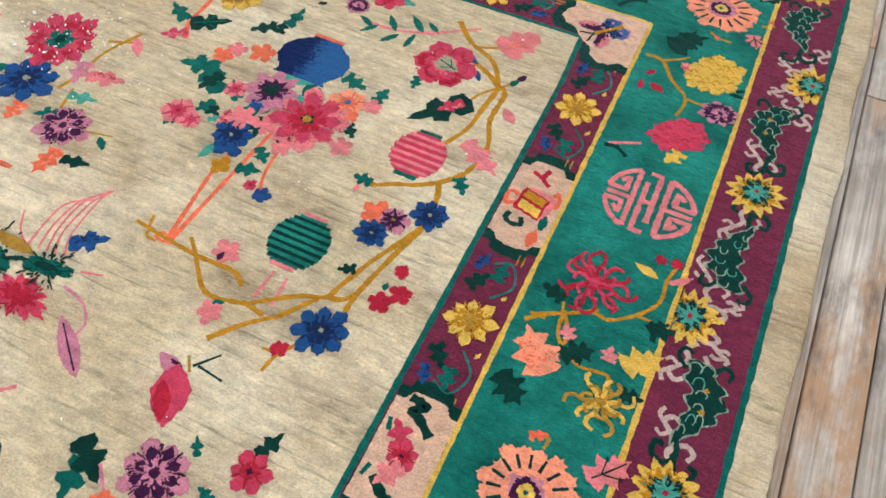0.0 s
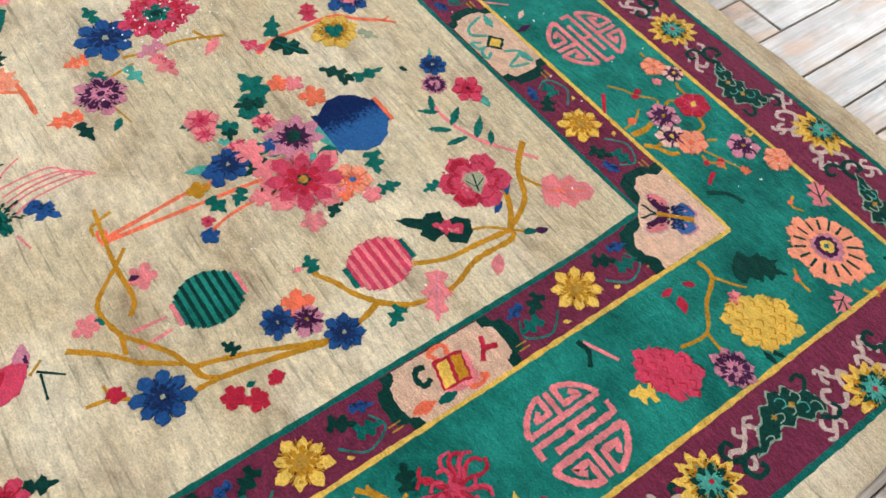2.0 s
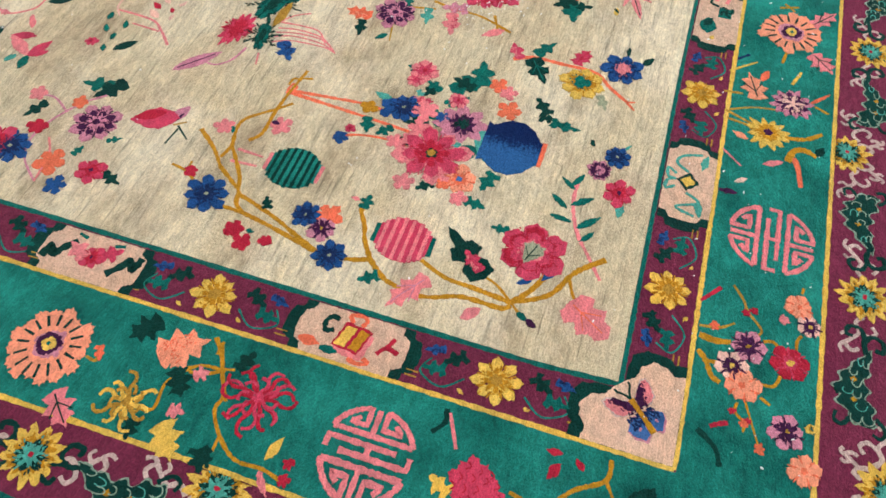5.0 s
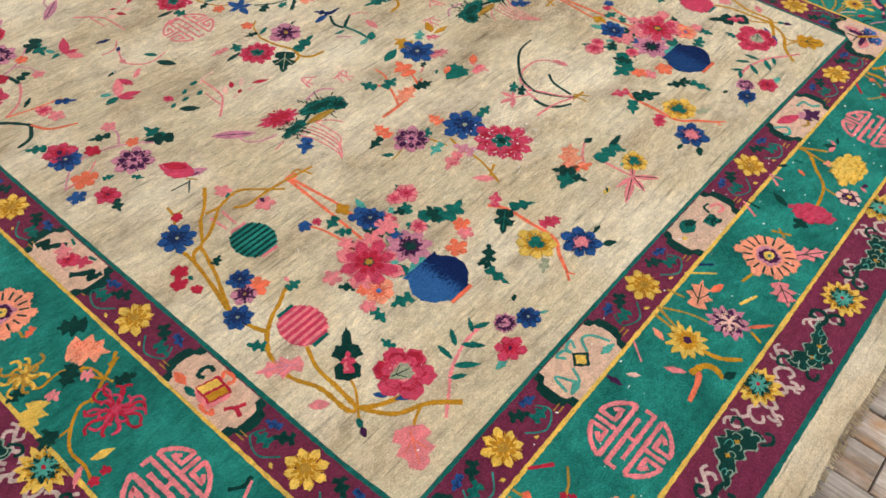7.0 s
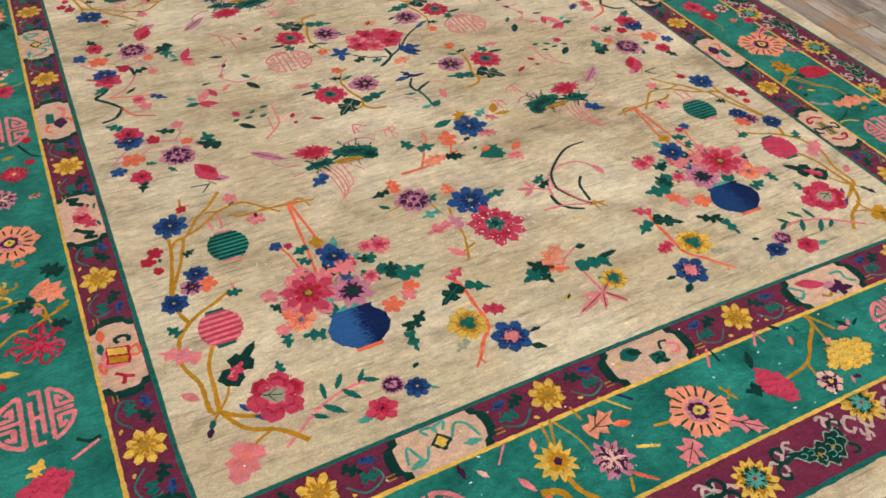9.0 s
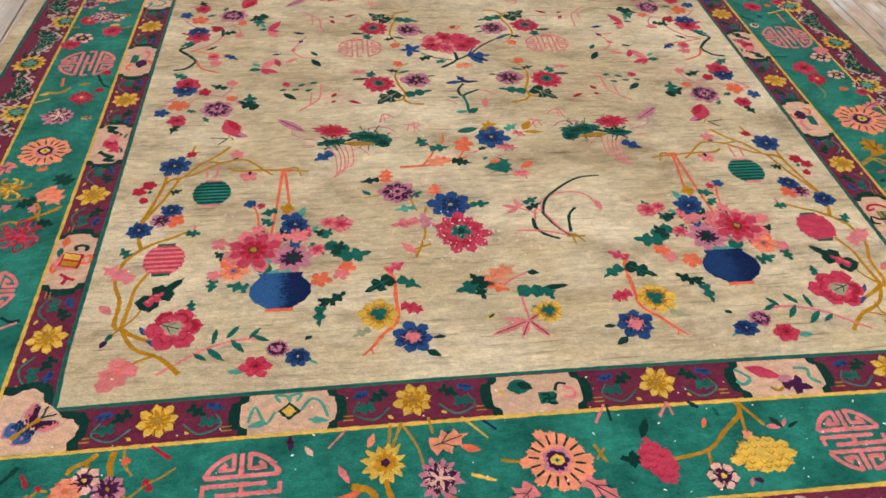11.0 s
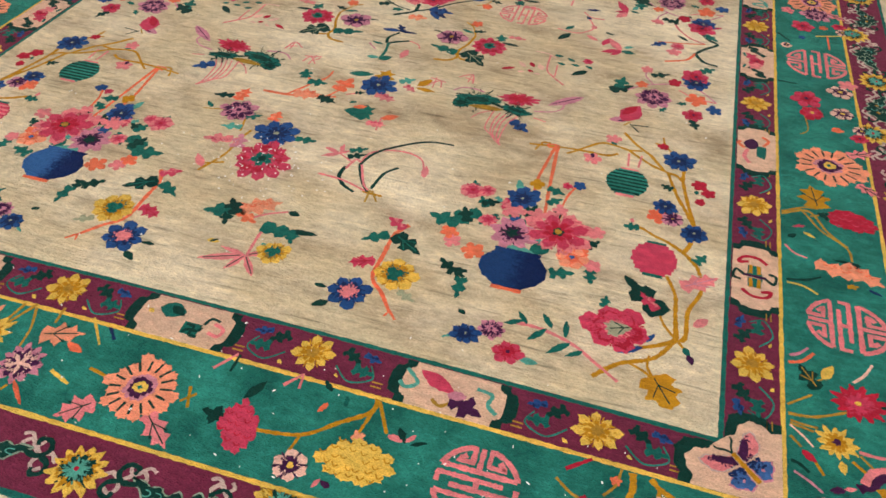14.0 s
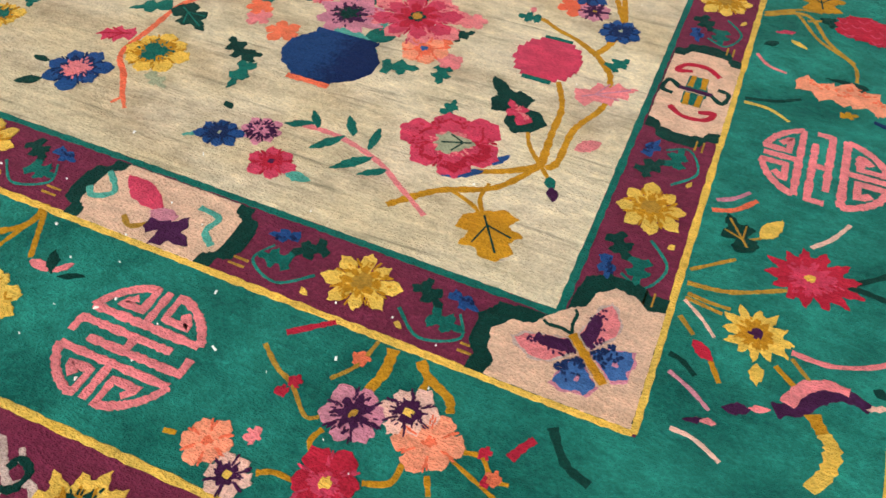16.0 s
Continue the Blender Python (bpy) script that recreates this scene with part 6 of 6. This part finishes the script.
def long_left():
    leaf("green", "maple", -0.162, -0.047, -0.177, -0.116, 0.5)
    cluster(-0.231, -0.018, 0.0583, 0.0420, "yellow", "gold", 6, -1.96)
    leaf("pink", "maple", -0.202, -0.008, -0.176, -0.023, 0.7)
    cluster(-0.214, 0.149, 0.0519, 0.0373, "rose", "crimson", 6, -2.55)
    leaf("green", "lobed", -0.211, 0.132, -0.237, 0.107, 0.6)
    leaf("yellow", "ivy", -0.226, 0.188, -0.212, 0.214, 0.6)
    flower("purple", -0.258, 0.071, 0.0265, -1.95)
    leaf("rose", "lobed", -0.256, 0.074, -0.235, 0.067, 0.8)
    branch("gold", 0.007, (-0.113, -0.015), (-0.144, -0.013), (-0.170, 0.025), (-0.205, 0.061), (-0.201, 0.108))
    branch("gold", 0.005, (-0.144, -0.013), (-0.170, -0.030), (-0.185, -0.043))
    branch("gold", 0.005, (-0.205, 0.061), (-0.242, 0.065))
    leaf("crimson", "lance", -0.126, 0.051, -0.127, 0.074, 0.5)
    leaf("crimson", "lance", -0.127, 0.032, -0.142, 0.017, 0.5)
    leaf("crimson", "lance", -0.140, 0.051, -0.168, 0.064, 0.5)
    leaf("green", "lance", -0.261, 0.016, -0.284, 0.015, 0.4)
    leaf("green", "lance", -0.261, 0.008, -0.285, -0.004, 0.3)
    branch("green", 0.009, (-0.114, 0.222), (-0.134, 0.219), (-0.154, 0.233))
    branch("pink", 0.006, (-0.119, 0.216), (-0.167, 0.193))
    medallion(-0.209, 0.307, 0.0629, "pink", 0)
    spider(-0.184, 0.480, 0.0525, 17, "crimson", "rose")
    branch("gold", 0.007, (-0.117, 0.579), (-0.161, 0.549), (-0.179, 0.585), (-0.172, 0.595))
    branch("gold", 0.005, (-0.120, 0.565), (-0.142, 0.566))
    branch("gold", 0.005, (-0.161, 0.549), (-0.156, 0.530))
    branch("gold", 0.006, (-0.161, 0.549), (-0.197, 0.528), (-0.219, 0.530), (-0.246, 0.507), (-0.267, 0.472), (-0.267, 0.432), (-0.273, 0.404))
    branch("gold", 0.005, (-0.246, 0.507), (-0.266, 0.506))
    leaf("yellow", "lance", -0.257, 0.434, -0.223, 0.422, 0.4)
    flower("bud", -0.252, 0.401, 0.0078, -2.45)
    flower("bud", -0.272, 0.398, 0.0086, -2.52)
    leaf("pink", "lance", -0.269, 0.436, -0.300, 0.411, 0.3)
    leaf("green", "ivy", -0.151, 0.525, -0.122, 0.514, 0.6)
    leaf("green", "ivy", -0.270, 0.514, -0.288, 0.501, 0.6)
    leaf("salmon", "maple", -0.168, 0.644, -0.126, 0.589, 0.75)
    leaf("salmon", "maple", -0.160, 0.634, -0.178, 0.607, 0.7)
    leaf("pink", "lobed", -0.184, 0.580, -0.170, 0.564, 0.8)
    leaf("green", "maple", -0.182, 0.609, -0.217, 0.583, 0.7)
    leaf("yellow", "maple", -0.254, 0.588, -0.293, 0.555, 0.7)
    leaf("pink", "lobed", -0.235, 0.590, -0.235, 0.569, 0.7)
    leaf("green", "maple", -0.118, 0.668, -0.158, 0.699, 0.7)
    leaf("green", "ivy", -0.263, 0.628, -0.287, 0.626, 0.7)
    leaf("green", "ivy", -0.270, 0.523, -0.296, 0.509, 0.7)
    spider(-0.244, 0.651, 0.0404, 9, "yellow", "ochre")
    branch("gold", 0.006, (-0.162, 0.542), (-0.167, 0.583), (-0.204, 0.613), (-0.242, 0.612), (-0.243, 0.647))
    branch("gold", 0.006, (-0.122, 0.567), (-0.164, 0.546), (-0.204, 0.521))
    daisy(-0.205, 0.801, 0.0595)
    leaf("pink", "maple", -0.260, 0.752, -0.296, 0.711, 0.6, "green")
    branch("ochre", 0.006, (-0.186, 0.730), (-0.206, 0.725), (-0.205, 0.741))
    leaf("coral", "ivy", -0.186, 0.730, -0.205, 0.721, 0.5)
    flower("purplestar", -0.209, 0.961, 0.0416, -0.17)
    flower("redstar", -0.171, 1.050, 0.0361, -0.25)
    branch("gold", 0.010, (-0.263, 1.086), (-0.231, 1.081), (-0.212, 1.108))
    branch("coral", 0.008, (-0.238, 1.157), (-0.234, 1.115))
    leaf("ochre", "lance", -0.193, 1.120, -0.161, 1.126, 0.4)
    leaf("yellow", "lance", -0.254, 1.078, -0.277, 1.070, 0.5)
    branch("yellow", 0.005, (-0.281, 1.032), (-0.247, 1.050))
    leaf("salmon", "maple", -0.148, 0.948, -0.121, 0.951, 0.5, "green")
    branch("green", 0.008, (-0.151, 1.170), (-0.128, 1.119), (-0.108, 1.102))
    flower("bud", -0.129, 1.183, 0.0117, -0.54)
    flower("bud", -0.132, 1.088, 0.0121, -0.43)
    medallion(-0.192, 1.241, 0.0711, "pink", 0)
    flower("roselet", -0.262, 1.353, 0.0245, -0.21)
    flower("white", -0.239, 1.390, 0.0290, -0.03)
    flower("roselet", -0.162, 1.436, 0.0289, -0.24)
    leaf("yellow", "lance", -0.178, 1.475, -0.146, 1.477, 0.5)
    flower("white", -0.169, 1.528, 0.0243, -0.17)
    flower("redlet", -0.242, 1.507, 0.0260, -0.04)
    flower("pansy", -0.262, 1.621, 0.0228, -0.27)
    flower("white", -0.223, 1.591, 0.0090, 0.00)
    branch("gold", 0.004, (-0.136, 1.454), (-0.109, 1.466))
    branch("gold", 0.004, (-0.285, 1.461), (-0.260, 1.467))


def long_right():
    daisy(1.958, 0.812, 0.0726)
    leaf("pink", "maple", 2.000, 0.873, 2.047, 0.899, 0.5, "green")
    leaf("pink", "maple", 2.008, 0.761, 2.044, 0.732, 0.5, "green")
    cluster(1.986, 0.626, 0.0469, 0.0352, "crimson", "rose", 6, -0.19)
    leaf("green", "lobed", 1.946, 0.625, 1.927, 0.631, 0.6)
    leaf("gold", "maple", 1.928, 0.651, 1.916, 0.722, 0.7, "green")
    branch("ochre", 0.006, (1.855, 0.613), (1.901, 0.642), (1.928, 0.645))
    branch("ochre", 0.006, (1.855, 0.606), (1.909, 0.631), (1.943, 0.574), (1.976, 0.537))
    flower("roselet", 1.922, 1.097, 0.0330, 0.24)
    flower("redlet", 1.933, 1.031, 0.0277, 0.22)
    flower("white", 2.002, 1.158, 0.0260, 0.00)
    flower("white", 2.000, 1.052, 0.0245, 0.21)
    flower("pinkbud", 2.024, 1.201, 0.0232, 0.13)
    flower("white", 2.034, 0.986, 0.0170, 0.06)
    flower("roselet", 2.027, 0.951, 0.0170, 0.06)
    flower("coralbud", 1.984, 0.973, 0.0110, -0.09)
    branch("ochre", 0.004, (1.915, 1.021), (1.921, 0.954), (1.903, 0.928))
    branch("green", 0.006, (1.855, 1.169), (1.902, 1.166))
    medallion(1.954, 1.292, 0.0734, "pink", 0)
    flower("purple", 1.968, 1.598, 0.0400, 0.05)
    flower("roselet", 1.927, 1.507, 0.0294, 0.17)
    branch("yellow", 0.006, (1.961, 1.459), (2.029, 1.484))
    branch("coral", 0.006, (1.992, 1.471), (1.993, 1.390))
    flower("bluebud", 1.923, 1.437, 0.0091, -0.11)
    flower("white", 1.880, 1.375, 0.0130, 0.00)
    branch("green", 0.006, (1.859, 1.444), (1.891, 1.402))
    leaf("pink", "lobed", 1.883, 1.617, 1.898, 1.584, 0.7)
    leaf("salmon", "maple", 1.918, 0.469, 1.992, 0.448, 0.42)
    leaf("salmon", "maple", 1.965, 0.476, 2.026, 0.441, 0.5)
    leaf("green", "lance", 1.948, 0.489, 1.990, 0.490, 0.15)
    leaf("green", "lobed", 1.980, 0.489, 1.982, 0.463, 0.8)
    leaf("gold", "lobed", 1.970, 0.420, 1.985, 0.425, 0.6)
    leaf("navy", "lance", 2.000, 0.423, 2.023, 0.412, 0.3)
    branch("ochre", 0.005, (1.859, 0.613), (1.892, 0.632), (1.930, 0.575), (1.974, 0.536), (1.981, 0.496))
    branch("ochre", 0.005, (1.912, 0.616), (1.929, 0.624))
    leaf("green", "lobed", 1.958, 0.624, 1.930, 0.625, 0.6)
    leaf("rose", "lance", 1.875, 0.570, 1.905, 0.581, 0.25)
    leaf("yellow", "lance", 1.896, 0.559, 1.922, 0.544, 0.25)
    leaf("green", "lance", 1.866, 0.534, 1.884, 0.546, 0.6)
    branch("pink", 0.005, (1.860, 0.508), (1.877, 0.487), (1.901, 0.479))
    branch("green", 0.006, (1.861, 0.405), (1.896, 0.414), (1.924, 0.431))
    branch("yellow", 0.005, (1.861, 0.397), (1.891, 0.395), (1.916, 0.380))
    medallion(1.958, 0.312, 0.0630, "pink", 0)
    branch("lilac", 0.006, (1.862, 0.211), (1.878, 0.220), (1.893, 0.237))
    branch("coral", 0.007, (1.860, 0.194), (1.882, 0.203), (1.902, 0.227))
    leaf("green", "lobed", 1.903, 0.152, 1.878, 0.191, 0.5, "ochre")
    leaf("yellow", "lance", 1.914, 0.173, 1.931, 0.208, 0.5)
    branch("ochre", 0.004, (1.898, 0.162), (1.914, 0.173))
    branch("blush", 0.005, (1.962, 0.181), (1.978, 0.202), (1.991, 0.231))
    flower("redstar", 1.965, 0.136, 0.0423, -0.12)
    flower("yellowstar", 1.928, 0.046, 0.0341, 0.06)
    leaf("yellow", "lance", 1.933, 0.015, 1.936, -0.009, 0.6)
    branch("ochre", 0.006, (1.857, 0.083), (1.897, 0.088), (1.947, 0.113))
    branch("ochre", 0.005, (1.860, 0.070), (1.881, 0.067), (1.901, 0.067))
    branch("ochre", 0.005, (1.856, 0.101), (1.895, 0.133))
    branch("ochre", 0.005, (1.859, 0.064), (1.895, 0.058))
    branch("blush", 0.004, (1.859, 0.061), (1.878, 0.045), (1.893, 0.028))
    leaf("crimson", "lance", 1.875, 0.017, 1.897, -0.000, 0.5)
    branch("gold", 0.006, (1.895, 0.000), (1.906, -0.020))
    branch("ochre", 0.005, (1.859, 0.040), (1.875, 0.023))
    branch("pink", 0.006, (1.960, 0.040), (1.988, 0.039), (2.015, 0.051), (2.040, 0.070))
    branch("gold", 0.006, (1.949, 0.019), (1.967, 0.003))
    branch("ochre", 0.004, (1.961, 0.033), (1.977, 0.014))
    leaf("plum", "lance", 1.913, -0.043, 1.937, -0.036, 0.5)
    leaf("pink", "lance", 1.933, -0.035, 1.954, -0.028, 0.35)
    branch("plum", 0.016, (1.954, -0.028), (1.972, -0.016), (1.987, 0.004), (2.004, 0.012), (2.020, 0.006))
    branch("pink", 0.014, (1.963, -0.018), (1.972, 0.004), (1.988, 0.016), (2.004, 0.016))
    branch("gold", 0.012, (1.981, -0.019), (1.990, -0.035))
    branch("yellow", 0.014, (1.990, -0.035), (1.997, -0.046), (1.995, -0.070), (1.985, -0.091))
    leaf("pink", "lance", 1.892, -0.064, 1.914, -0.061, 0.3)
    leaf("plum", "lance", 1.884, -0.069, 1.900, -0.062, 0.35)
    leaf("green", "lance", 2.020, 0.029, 2.035, 0.024, 0.7)
    leaf("blush", "lance", 2.016, 0.005, 2.035, 0.015, 0.3)
    branch("lilac", 0.005, (1.863, -0.025), (1.885, -0.037), (1.903, -0.051))
    branch("blush", 0.005, (1.876, -0.081), (1.896, -0.083), (1.920, -0.096))
    branch("green", 0.007, (1.859, -0.006), (1.872, -0.010), (1.885, -0.021))
    branch("green", 0.008, (1.993, 0.143), (2.013, 0.141), (2.037, 0.136))
    branch("green", 0.008, (1.998, 0.147), (2.021, 0.169), (2.034, 0.184))


for far in (False, True):
    Place.fy = far
    for right in (False, True):
        Place.fx = right
        corner_group()
        lantern(0.132, 0.378, 0.044, 0.045, *(("rose", "", 4, "jade") if right else ("rose", "pink", 6, "jade")))
        (leaf_gold if right != far else leaf_pink)()
        short_corner()
        if not right:
            corner_buds()
        spray()
        lotus_group()
        Place.cut = 1.2 if far else 9.0
        side_group()
        flower_sprig()
        Place.cut = 1.02 if far else 9.0
        butterfly_sprig()
        Place.cut = 9.0
        if not far:
            medallion(0.585, 1.29, 0.066, "pink", 0, 0.006, 0.85)
    Place.fx = False
    star_lily()
    short_side()
    peony_cluster()
    orchid()
    coral_branch()
    Place.cut = 1.0 if far else 9.0
    long_left()
    long_right()
    Place.cut = 9.0
    if not far:
        reed()
        peony_tree()
Place.fx = Place.fy = False

# ---- the room ----
X0, X1, Y0, Y1 = -4.0, 6.0, -4.5, 7.0
box("floor", X0, Y0, -0.08, X1, Y1, -0.012, GAP, kind="structure")
floor_ob = bpy.data.objects["floor"]
tagged(floor_ob, "worn grey painted board floor with bare orange wood", "floor")
for name, a in (("wall_west", (X0 - 0.15, Y0 - 0.15, X0, Y1 + 0.15)), ("wall_east", (X1, Y0 - 0.15, X1 + 0.15, Y1 + 0.15)),
                ("wall_south", (X0, Y0 - 0.15, X1, Y0)), ("wall_north", (X0, Y1, X1, Y1 + 0.15))):
    tagged(box(name, a[0], a[1], -0.08, a[2], a[3], 3.0, WALL, kind="structure"), "plain off-white plaster wall", "wall")
tagged(box("ceiling", X0 - 0.15, Y0 - 0.15, 3.0, X1 + 0.15, Y1 + 0.15, 3.1, CEIL, kind="structure"), "plain white ceiling", "ceiling")

# floor boards along the rug's length; those round the rug are pieces of their own
cells, rest_v, rest_f = [], [], []
x = X0
brnd = random.Random(3)
while x < X1:
    w = brnd.choice((0.083, 0.083, 0.09, 0.105, 0.072))
    y = Y0 - brnd.random()
    while y < Y1:
        ln = brnd.uniform(0.55, 1.5)
        cells.append((x, min(x + w, X1), max(y, Y0), min(y + ln, Y1)))
        y += ln
    x += w


def board_mesh(x0, x1, y0, y1, dz):
    g, c = 0.0012, 0.0018
    v = []
    for z, k in ((-0.02, 0), (dz - 0.002, 0), (dz, c)):
        v += [(x0 + g + k, y0 + g + k, z), (x1 - g - k, y0 + g + k, z), (x1 - g - k, y1 - g - k, z), (x0 + g + k, y1 - g - k, z)]
    f = [(8, 9, 10, 11)]
    for r in (0, 4):
        f += [(r + i, r + (i + 1) % 4, r + 4 + (i + 1) % 4, r + 4 + i) for i in range(4)]
    return v, f


pieces = 0
for x0, x1, y0, y1 in cells:
    near = -1.1 < x1 and x0 < 2.9 and -1.05 < y1 and y0 < 3.0
    under = x0 > -0.35 and x1 < W + 0.35 and y0 > -0.35 and y1 < L + 0.35
    dz = brnd.uniform(-0.0022, -0.0002)
    v, f = board_mesh(x0, x1, y0, y1, dz)
    if near and not under and pieces < 300:
        linked("board", v, f, BOARD, floor_ob)
        pieces += 1
    else:
        k = len(rest_v)
        rest_v += v
        rest_f += [tuple(i + k for i in q) for q in f]
tagged(linked("boards", rest_v, rest_f, BOARDS, floor_ob, "worn grey floor boards"), kind="stuff")

FRAME = plain("white_enamel", (0.78, 0.78, 0.76), 0.4)
GLOW = bpy.data.materials.new("lamp_diffuser")
GLOW.use_nodes = True
GLOW.node_tree.nodes["Principled BSDF"].inputs["Emission Color"].default_value = (1, 0.93, 0.82, 1)
GLOW.node_tree.nodes["Principled BSDF"].inputs["Emission Strength"].default_value = 4.0
# fixtures for the assumed lamps, out of view
for lx, ly in LAMPS:
    lamp = tagged(new("ceiling_light"), "white rectangular ceiling light panel, lit", "ceiling light", "ceiling lights")
    lamp.location = (lx, ly, 3.0)
    box("diffuser", -0.3, -0.6, -0.045, 0.3, 0.6, -0.03, GLOW, lamp)
    for a in ((-0.33, -0.63, -0.3, 0.63), (0.3, -0.63, 0.33, 0.63), (-0.3, -0.63, 0.3, -0.6), (-0.3, 0.6, 0.3, 0.63)):
        box("frame_bar", a[0], a[1], -0.06, a[2], a[3], 0.0, FRAME, lamp)
